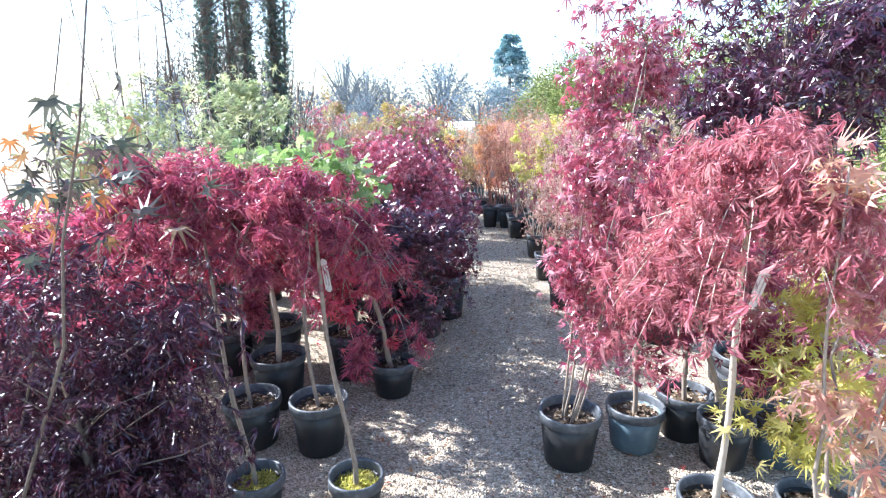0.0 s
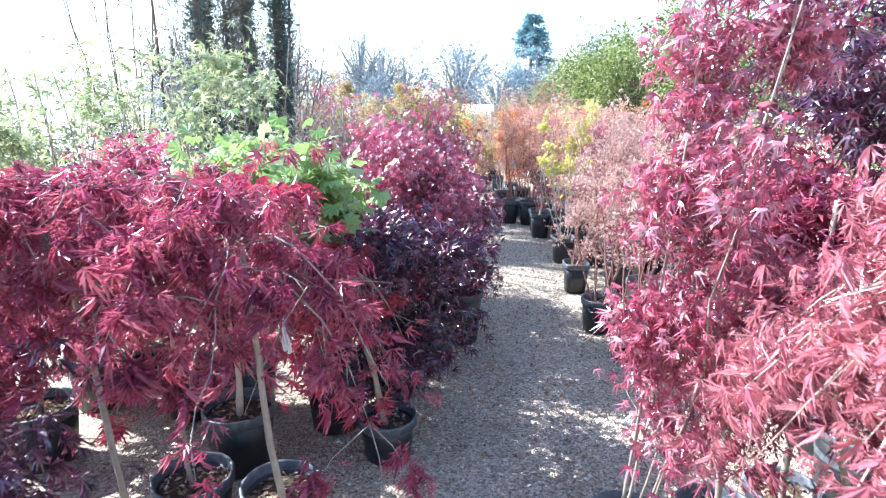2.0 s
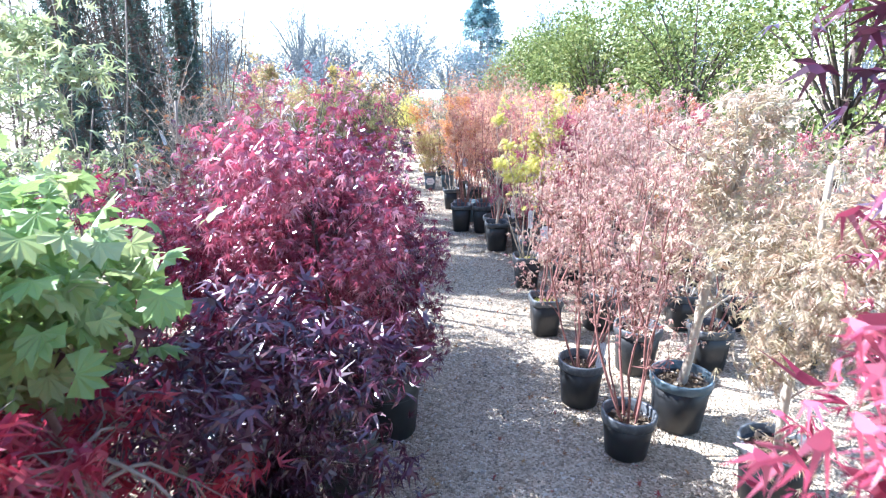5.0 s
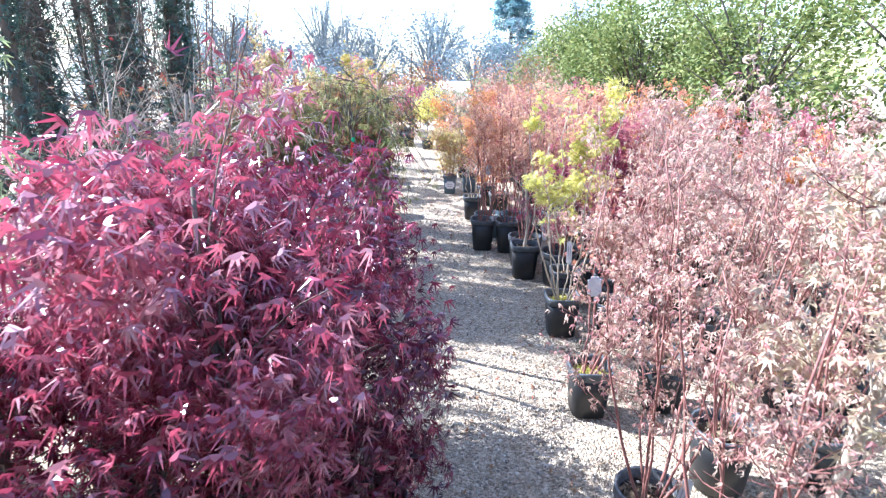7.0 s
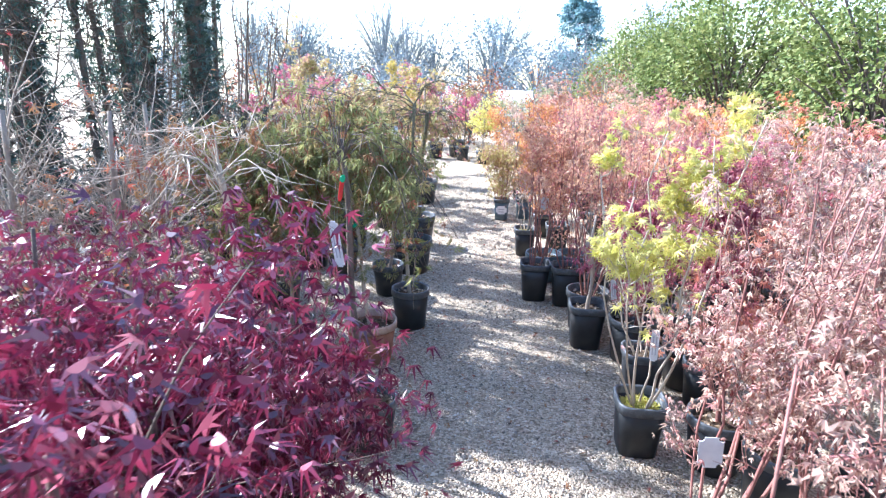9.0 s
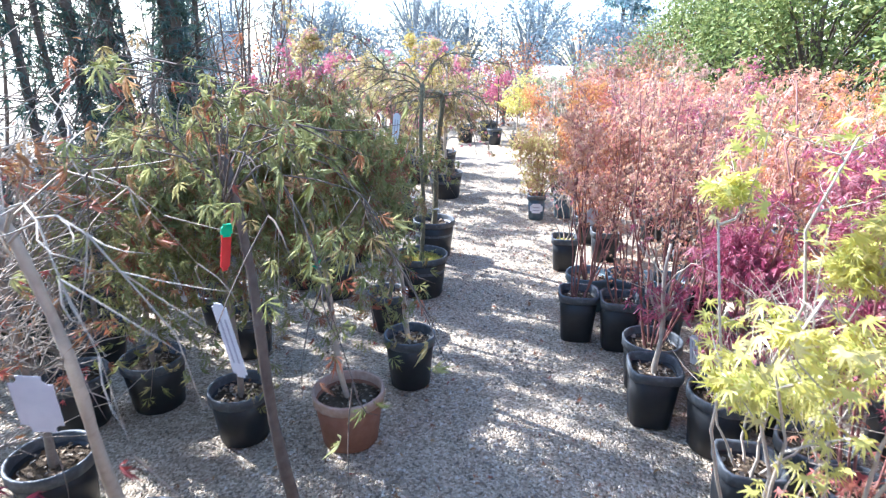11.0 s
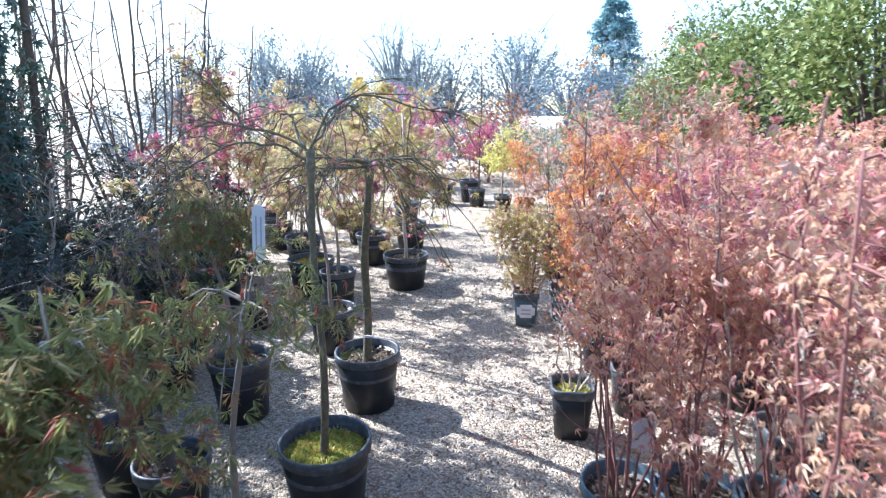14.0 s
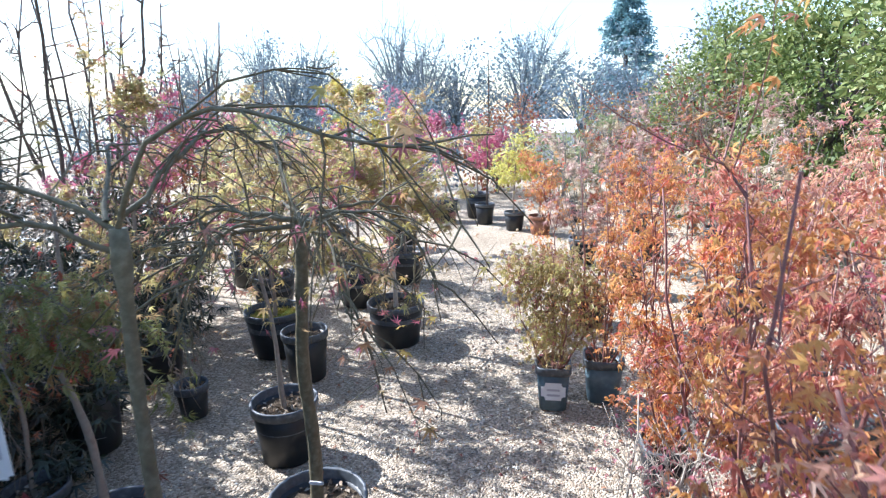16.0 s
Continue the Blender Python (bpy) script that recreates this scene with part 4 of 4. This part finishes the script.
standard("weeping maple on a knotted trunk in a large pot", -0.43, 9.58, (0.17, 0.32), None, 0.021, BARK_OLIVE,
         [(0.0, -0.01, 0.24), (0.025, -0.03, 0.55), (0.03, -0.09, 0.85), (0.08, -0.15, 1.10), (0.11, -0.18, 1.34)],
         [[(0.11, -0.18, 1.33), (0.11 + 0.2 * c, -0.18 + 0.2 * q, 1.36 + h), (0.11 + 0.33 * c, -0.18 + 0.33 * q, 1.30 + h), (0.11 + 0.40 * c, -0.18 + 0.40 * q, 1.16 + h)]
          for c, q, h in [(math.cos(a), math.sin(a), 0.03 * math.sin(3 * a)) for a in (0.1, 0.8, 1.5, 2.3, 3.05, 3.7, 4.4, 5.4)]],
         330, 260, "autumn", 0.034, seed=5, tie=(0.03, -0.06, 0.42))
maple("weeping maple with drooping olive leaves", -1.06, 9.38, "bare", "olive", "lace", 1134, 1.10, 0.38, 0.70, 0.031, (0.155, 0.34), lean=(-0.10, 0.0), trunk=0.014, bark=BARK, clumps=16, twigs=120, group=BARE, tape=((-0.06, -0.04, 0.95), TAPE_RED, "red plastic tape"))
maple("slender maple with yellowing leaves", -0.87, 10.27, "bare", "gold", "star", 520, 1.45, 0.48, 0.85, 0.042, (0.155, 0.30), lean=(-0.08, 0.0), trunk=0.012, bark=BARK, twigs=120, group=BARE)
maple("maple with sparse golden leaves in a black pot", -1.11, 11.09, "bare", "gold", "star", 850, 1.50, 0.48, 0.80, 0.045, (0.14, 0.32), trunk=0.012, bark=BARK, twigs=120, group=BARE)
maple("maple with sparse golden leaves in a wide pot", -1.48, 11.45, "bare", "gold", "star", 850, 1.55, 0.50, 0.80, 0.045, (0.20, 0.32), top=MOSS, trunk=0.014, bark=BARK, twigs=120, group=BARE)
maple("golden-brown maple in a wide black pot", -0.68, 11.71, "round", "gold", "star", 2900, 1.78, 0.62, 0.45, 0.05, (0.20, 0.31), trunk=0.016, bark=BARK_PALE, group=BARE, twigs=60)
maple("small seedling maple in a little pot", -1.56, 10.56, "upright", "dead", "star", 12, 0.55, 0.12, 0.3, 0.035, (0.085, 0.20), stems=2, bark=BARK, group=BARE)
maple("thin bare maple in a black pot", -1.60, 9.60, "bare", "dead", "star", 30, 0.95, 0.30, 0.55, 0.035, (0.115, 0.24), trunk=0.01, bark=BARK, twigs=80, group=BARE)
maple("thin bare maple in a deep pot", -1.57, 9.27, "bare", "dead", "star", 30, 1.0, 0.35, 0.6, 0.035, (0.105, 0.33), trunk=0.012, bark=BARK, twigs=80, group=BARE)
maple("bare maple in a tall black pot", -1.88, 10.21, "bare", "dead", "star", 60, 1.35, 0.45, 0.8, 0.035, (0.14, 0.36), trunk=0.012, bark=BARK, twigs=140, group=BARE)
maple("dark-barked maple with a curved trunk", -0.95, 8.62, "bare", "olive", "lace", 193, 1.05, 0.35, 0.6, 0.031, (0.14, 0.26), lean=(-0.25, 0.1), trunk=0.02, bark=BARK_DARK, twigs=60, group=BARE)
maple("olive weeping maple in a deep black pot", -1.25, 8.75, "weep", "olive", "lace", 366, 0.9, 0.3, 0.5, 0.031, (0.14, 0.30), bark=BARK, group=BARE)
MID = "autumn maples at the far end"
rr = np.random.default_rng(41)
for i, (x, y) in enumerate([(-2.1, 11.0), (-2.6, 11.8), (-1.9, 12.3), (-1.2, 12.5), (-2.5, 13.0), (-1.6, 13.4), (-0.95, 13.2), (-3.1, 12.6), (-2.1, 14.3), (-1.3, 14.6), (-3.0, 14.0)]):
    tone = ["gold", "magenta", "autumn", "yellow", "gold", "magenta", "gold", "dead"][i % 8]
    word = {"autumn": "yellow and russet", "gold": "pale gold", "magenta": "magenta-red", "yellow": "yellow", "dead": "russet"}[tone]
    maple("sparse %s maple in a black pot" % word, x, y, "round", tone, "star", 1100, rr.uniform(1.5, 2.2), 0.58, 0.5, 0.05, (0.18, 0.32), bark=BARK, trunk=0.014, twigs=150, group=MID)
maple("magenta maple in a large pot at the far end", -0.62, 16.75, "round", "magenta", "star", 700, 1.8, 0.5, 0.65, 0.055, (0.19, 0.38), bark=BARK, group=MID)
maple("magenta maple in a black pot at the far end", -1.05, 16.4, "round", "magenta", "star", 600, 1.7, 0.45, 0.65, 0.055, (0.17, 0.34), bark=BARK, group=MID)
maple("yellow-green maple in a black pot at the far end", 0.0, 15.75, "round", "lime", "star", 900, 1.42, 0.46, 0.5, 0.055, (0.14, 0.26), bark=BARK, group=MID)
maple("orange maple in a terracotta pot at the far end", 0.35, 15.5, "round", "orange", "star", 500, 1.2, 0.4, 0.35, 0.05, (0.15, 0.25), wall=TERRA, edge=TERRA, bark=BARK, group=MID)
maple("tall thin bare sapling in a black pot", -0.45, 16.2, "upright", "dead", "star", 12, 2.9, 0.10, 1.5, 0.04, (0.14, 0.3), stems=1, bark=BARK_DARK, trunk=0.028, twigs=20, group=MID)
for i, (x, y) in enumerate([(0.7, 12.2), (1.1, 13.0), (0.8, 14.0), (1.5, 14.2), (2.0, 12.6), (0.9, 16.4), (1.6, 15.6), (2.3, 14.6), (1.5, 11.9), (2.7, 12.2), (-1.7, 17.2), (-2.5, 16.6), (-3.3, 16.2)]):
    tone = ["peach", "dead", "cream", "rose", "peach", "sage"][i % 6]
    word = {"peach": "peach", "dead": "russet", "cream": "cream", "rose": "rose", "sage": "pale green"}[tone]
    maple("upright %s shrub at the far end of the row" % word, x, y, "upright", tone, "star", 520, rr.uniform(1.3, 1.8), 0.42, 0.45, 0.05, (0.15, 0.28), bark=BARK, twigs=80, name="potted_shrub", group=MID)


# ---- boundary trees ----
def ivy_tree(x, y, r, h, dx, leaves, label, seed):
    rng = np.random.default_rng(seed)
    e = thing("ivy_clad_tree", x, y, label, "tree", "ivy-clad boundary trees")
    t = np.linspace(0, 1, 14)
    P = np.stack([dx * t + 0.05 * np.sin(4 * t + seed), 0.06 * np.cos(5 * t + seed) * t, h * t - 0.02], 1)
    part("trunk", tube_mesh("trunk", P[None], (r * (1.15 - 0.95 * t ** 0.6) * (1 + 0.35 * np.exp(-t * 22)))[None], BARK_DARK, 12), e)
    m = 12
    s = rng.uniform(0.12, 0.6, m)
    A = np.stack([np.interp(s, t, P[:, k]) for k in range(3)], 1)
    th = rng.uniform(0, 6.283, m)
    L = rng.uniform(0.3, 1.0, m) * 0.45
    B = A + np.stack([np.cos(th) * L, np.sin(th) * L, L * rng.uniform(0.2, 0.9, m)], 1)
    limbs = bezier(A, (A + B) / 2 + np.stack([0 * L, 0 * L, -0.12 * L], 1), B, 7)
    lr = np.linspace(1, 0.3, 7)[None] * (r * 0.16) * rng.uniform(0.5, 1.2, (m, 1))
    for k in range(6):
        part("limb", tube_mesh("limb", limbs[k:k + 1], lr[k:k + 1], BARK_DARK, 6), e)
    n = 170
    w, q = rng.integers(0, m, n), rng.integers(2, 7, n)
    a = limbs[w, q]
    b = a + rng.normal(0, 0.28, (n, 3)) + np.array([0, 0, 0.12])
    tw = bezier(a, (a + b) / 2 + rng.normal(0, 0.04, (n, 3)), b, 7)
    tagged(part("twig_tangle", tube_mesh("twig_tangle", np.concatenate([limbs[6:], tw])[:, ::2], np.concatenate([lr[6:], np.full((n, 7), 0.004)])[:, ::2], BARK_DARK, 3), e), "bare twigs", kind="stuff")
    if leaves:
        s = rng.uniform(0.0, 1.0, leaves) ** 1.1 * 4.4 / h
        a = rng.uniform(0, 6.283, leaves)
        lump = 1 + 0.9 * np.sin(9 * s + 2 * a + seed) ** 2
        rad = r * (1.05 - 0.6 * s) + rng.exponential(0.022, leaves) * lump
        C = np.stack([np.interp(s, t, P[:, k]) for k in range(3)], 1)
        P2 = C + np.stack([np.cos(a) * rad, np.sin(a) * rad, rng.normal(0, 0.05, leaves)], 1)
        P2[:, 2] = np.maximum(P2[:, 2], 0.03)
        D = np.stack([np.cos(a), np.sin(a), -0.9 + 0 * a], 1) + rng.normal(0, 0.5, (leaves, 3))
        part("ivy", leaf_mesh("ivy", P2, D, rng.uniform(0.045, 0.085, leaves), "star", LEAF["ivy"], rng), e, "dark green climbing ivy")
    return e


ivy_tree(-2.85, 9.85, 0.11, 8.5, 0.15, 2600, "tall trunk thickly clad in dark ivy", 1)
ivy_tree(-3.05, 9.45, 0.06, 8.5, -0.1, 1500, "tall straight trunk clad in ivy", 2)
ivy_tree(-2.95, 8.95, 0.05, 8.0, 0.1, 1200, "tall trunk with climbing ivy", 3)
ivy_tree(-3.15, 8.15, 0.095, 8.5, 0.0, 2400, "thick dark trunk clad in ivy", 4)
ivy_tree(-3.0, 7.55, 0.055, 8.0, 0.05, 900, "straight grey trunk with some ivy", 5)
ivy_tree(-3.5, 7.6, 0.022, 6.5, -0.1, 0, "slim bare leaning trunk", 6)
ivy_tree(-3.15, 7.85, 0.03, 7.0, 0.1, 200, "slim trunk almost without ivy", 7)
ivy_tree(-3.1, 8.55, 0.035, 7.5, 0.15, 500, "slim trunk with thin ivy", 8)
ivy_tree(-3.0, 8.75, 0.03, 7.5, -0.05, 400, "slim dark trunk with thin ivy", 9)
ivy_tree(-3.25, 9.6, 0.07, 8.0, 0.1, 1400, "dark trunk behind others, clad in ivy", 10)
ivy_tree(-2.75, 10.15, 0.035, 7.5, 0.2, 500, "slim trunk at the end of the clump", 11)


# ---- hedges, scrub and far trees ----
def leaf_mass(name, label, category, x, y, rx, ry, h, tone, kind, n, size, seed, low=0.05, trunk=0.08, twig=0, group="", bark=None):
    """A broad shrub or tree: trunk, limbs and a lumpy crown of single leaves."""
    rng = np.random.default_rng(seed)
    e = thing(name, x, y, label, category, group)
    K = 46
    d = unit(rng.normal(0, 1, (K, 3)))
    q = rng.uniform(0.3, 1, K) ** 0.5 * rng.uniform(0.75, 1.15, K)
    C = np.stack([rx * d[:, 0] * q, ry * d[:, 1] * q, (h + low) / 2 + (h - low) / 2 * d[:, 2] * q], 1)
    A = np.stack([0 * q, 0 * q, np.clip(C[:, 2] * 0.45, 0, h)], 1)
    limbs = bezier(A, (A + C) / 2 + np.array([0, 0, 0.1 * h]), C, 7)
    part("trunk", tube_mesh("trunk", np.array([[(0, 0, -0.03), (0.02 * h, 0, h * 0.3), (0, 0.02 * h, h * 0.75)]]), np.array([[trunk, trunk * 0.7, trunk * 0.25]]), bark or BARK_DARK, 9), e)
    paths, rad = limbs, np.linspace(1, 0.25, 7)[None] * np.full((K, 1), trunk * 0.3)
    if twig:
        w, s = rng.integers(0, K, twig), rng.integers(2, 7, twig)
        a = limbs[w, s]
        b = a + (rng.normal(0, 0.11, (twig, 3)) + np.array([0, 0, 0.07])) * h * 0.9
        paths = np.concatenate([paths, bezier(a, (a + b) / 2 + rng.normal(0, 0.02 * h, (twig, 3)), b, 7)])
        rad = np.concatenate([rad, np.linspace(1, 0.3, 7)[None] * np.full((twig, 1), trunk * 0.07 + 0.002)])
    tagged(part("limb_tangle", tube_mesh("limb_tangle", paths[:, ::2], rad[:, ::2], bark or BARK_DARK, 3), e), "branching limbs and twigs", kind="stuff")
    if n:
        w = rng.integers(0, K, n)
        P = C[w] + rng.normal(0, 1, (n, 3)) * np.array([rx * 0.13, ry * 0.13, h * 0.065])
        P[:, 2] = np.maximum(P[:, 2], 0.03)
        D = rng.normal(0, 0.7, (n, 3)) + unit(P - np.array([0, 0, h / 2])) - np.array([0, 0, 0.4])
        part("crown", leaf_mesh("crown", P, D, size * rng.uniform(0.6, 1.3, n), kind, LEAF[tone], rng), e)
    return e


HEDGE = "evergreen hedge trees"
for i, (x, y, rx, h) in enumerate([(3.5, 12.6, 1.1, 2.9), (4.3, 10.6, 1.2, 3.1), (3.2, 14.6, 1.1, 2.6), (5.2, 8.6, 1.4, 3.2), (3.0, 17.0, 1.2, 2.8), (5.6, 6.2, 1.5, 3.2), (5.0, 13.0, 1.5, 3.6), (4.4, 16.5, 1.5, 3.5)]):
    leaf_mass("evergreen_tree", "dense green laurel-like evergreen tree in sunlight", "tree", x, y, rx, rx, h, "laurel", "oval", 9500, 0.07, 60 + i, 0.1, 0.09, group=HEDGE)
for i, (x, y, h, tone) in enumerate([(2.3, 15.6, 2.2, "dead"), (2.8, 18.2, 2.5, "sage"), (1.6, 18.4, 2.0, "dead"), (2.0, 17.0, 1.9, "autumn")]):
    leaf_mass("mixed_shrub", "half-bare brown and green shrub in front of the hedge", "shrub", x, y, 0.7, 0.7, h, tone, "oval", 700, 0.06, 130 + i, 0.2, 0.05, 420, "shrubs in front of the hedge", BARK)
SCRUB = "dark boundary scrub"
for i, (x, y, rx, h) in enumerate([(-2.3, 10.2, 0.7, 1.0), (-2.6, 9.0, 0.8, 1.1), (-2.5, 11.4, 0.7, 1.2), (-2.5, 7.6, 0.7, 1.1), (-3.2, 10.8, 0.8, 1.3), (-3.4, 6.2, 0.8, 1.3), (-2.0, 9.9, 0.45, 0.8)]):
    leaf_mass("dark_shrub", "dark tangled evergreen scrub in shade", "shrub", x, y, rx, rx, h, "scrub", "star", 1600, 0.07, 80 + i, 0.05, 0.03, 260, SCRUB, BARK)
for i, (x, y, h) in enumerate([(-3.4, 11.8, 3.0), (-4.2, 11.0, 3.6), (-3.9, 12.8, 3.2), (-4.8, 12.4, 3.6), (-3.4, 13.6, 2.6), (-5.5, 10.4, 3.8)]):
    maple("bare upright bush with long grey stems", x, y, "upright", "dead", "star", 20, h, 0.95, 0.9, 0.04, None, bark=BARK_DARK, stems=9, trunk=0.03, clumps=60, twigs=220, name="bare_bush", group="bare boundary bushes")
# far shrubs get haze-tinted bark, and half of them haze-tinted leaves
for i, (x, y, h) in enumerate([(-8.5, 18.5, 2.0), (-6.6, 19.0, 2.2), (-5.0, 18.2, 1.9), (-3.4, 18.8, 2.3), (-1.9, 18.6, 2.0), (-0.5, 19.4, 1.7), (0.8, 19.0, 1.3), (2.0, 19.5, 1.4), (-2.6, 21.0, 2.6), (-0.2, 22.0, 2.1)]):
    leaf_mass("background_shrub", "mixed shrub behind the far pots, colours tinted for haze", "shrub", x, y, 1.0, 0.8, h, ["haze", "dead", "sage", "haze"][i % 4], "oval", 1500, 0.08, 150 + i, 0.1, 0.04, 160, "shrubs behind the far pots", BARK_HAZE)
# skyline trees carry their haze as painted leaf and bark colour
rr = np.random.default_rng(55)
for i in range(15):
    x = -16 + 2.5 * i + rr.uniform(-0.8, 0.8)
    y = rr.uniform(25, 33)
    h = rr.uniform(3.0, 4.8)
    leaf_mass("distant_tree", "skyline tree with haze painted into its grey-green colour", "tree", x, y, 1.8, 1.5, h, "haze", "oval", 2000, 0.13, 200 + i, 0.2, 0.12, 120, "skyline trees", BARK_HAZE)
for i, (x, y, h) in enumerate([(0.1, 31, 5.0), (-5.0, 30, 5.2), (-9.5, 32, 5.4), (-3.5, 27, 4.6), (7.5, 33, 5.2), (-13.5, 36, 6.5), (-16, 35, 6.3)]):
    leaf_mass("bare_tree", "leafless skyline tree, bark greyed for haze", "tree", x, y, 1.9, 1.6, h, "haze", "oval", 0, 0.12, 240 + i, 1.2, 0.14, 560, "skyline trees", BARK_HAZE)


def conifer(x, y, h, r):
    rng = np.random.default_rng(77)
    e = thing("conifer", x, y, "tall blue-green conifer on the skyline, paled for haze", "tree")
    part("trunk", tube_mesh("trunk", np.array([[(0, 0, -0.03), (0, 0, h / 2), (0, 0, h)]]), np.array([[0.16, 0.1, 0.02]]), BARK_DARK, 8), e)
    m = 150
    z = h * rng.uniform(0.08, 0.98, m)
    th = rng.uniform(0, 6.283, m)
    L = r * (1.05 - z / h) ** 0.8 * rng.uniform(0.65, 1.1, m)
    A = np.stack([0 * z, 0 * z, z], 1)
    B = np.stack([np.cos(th) * L, np.sin(th) * L, z - 0.12 * L + 0.05], 1)
    limbs = bezier(A, (A + B) / 2 + np.array([0, 0, 0.08]), B, 7)
    tagged(part("bough_tangle", tube_mesh("bough_tangle", limbs, np.linspace(1, 0.3, 7)[None] * np.full((m, 1), 0.02), BARK_DARK, 4), e), "drooping boughs", kind="stuff")
    n = 9000
    w, s = rng.integers(0, m, n), rng.uniform(1, 5.99, n)
    i0 = s.astype(int)
    P = limbs[w, i0] + (limbs[w, i0 + 1] - limbs[w, i0]) * (s - i0)[:, None] + rng.normal(0, 0.08, (n, 3))
    D = rng.normal(0, 0.6, (n, 3)) + np.stack([np.cos(th[w]), np.sin(th[w]), -0.5 + 0 * w], 1)
    part("foliage", leaf_mesh("foliage", P, D, rng.uniform(0.10, 0.24, n), "spray", LEAF["needle"], rng), e, "blue-green needles")


conifer(3.65, 32.1, 5.8, 2.7)


def hillside():
    v, f = [], []
    n, m = 40, 12
    rng = np.random.default_rng(12)
    for j in range(m):
        for i in range(n):
            a = radians(2 + 100 * i / (n - 1))
            d = 38 + 5 * j
            z = max(0, (d - 38) / 55) * (2.0 + 7.0 * (i / (n - 1)) ** 0.8) + rng.uniform(0, 0.2) - 0.1
            v.append((-d * math.sin(a), 4 + d * math.cos(a), z - 0.05))
    for j in range(m - 1):
        for i in range(n - 1):
            f.append((j * n + i, j * n + i + 1, (j + 1) * n + i + 1, (j + 1) * n + i))
    tagged(new("hillside", mesh_of("hillside", v, f, STRAW, True)), "pale sunlit dry grass hillside in the distance", "hill", kind="structure")


hillside()


def shed(x, y):
    e = thing("shed", x, y, "small white shed with a pale pitched roof", "shed")
    e.scale = (0.5, 0.5, 0.85)
    bm = bmesh.new()
    bmesh.ops.create_cube(bm, size=1)
    bmesh.ops.scale(bm, vec=(2.2, 1.6, 1.2), verts=bm.verts)
    bmesh.ops.translate(bm, vec=(0, 0, 0.6), verts=bm.verts)
    me = bpy.data.meshes.new("wall")
    bm.to_mesh(me)
    bm.free()
    me.materials.append(HOUSE_WHITE)
    part("wall", me, e)
    me = mesh_of("roof", [(-1.25, -1, 1.2), (1.25, -1, 1.2), (1.25, 1, 1.2), (-1.25, 1, 1.2), (-1.25, 0, 1.6), (1.25, 0, 1.6)],
                 [(0, 1, 5, 4), (2, 3, 4, 5), (0, 4, 3), (1, 2, 5), (0, 3, 2, 1)], HOUSE_WHITE)
    part("roof", me, e, "pale sheet roof")
    part("door", slab(0.6, 1.0, 0.03, SLATE, "door"), e, "dark door", (0.4, -0.82, 0.52))


shed(0.7, 24.0)
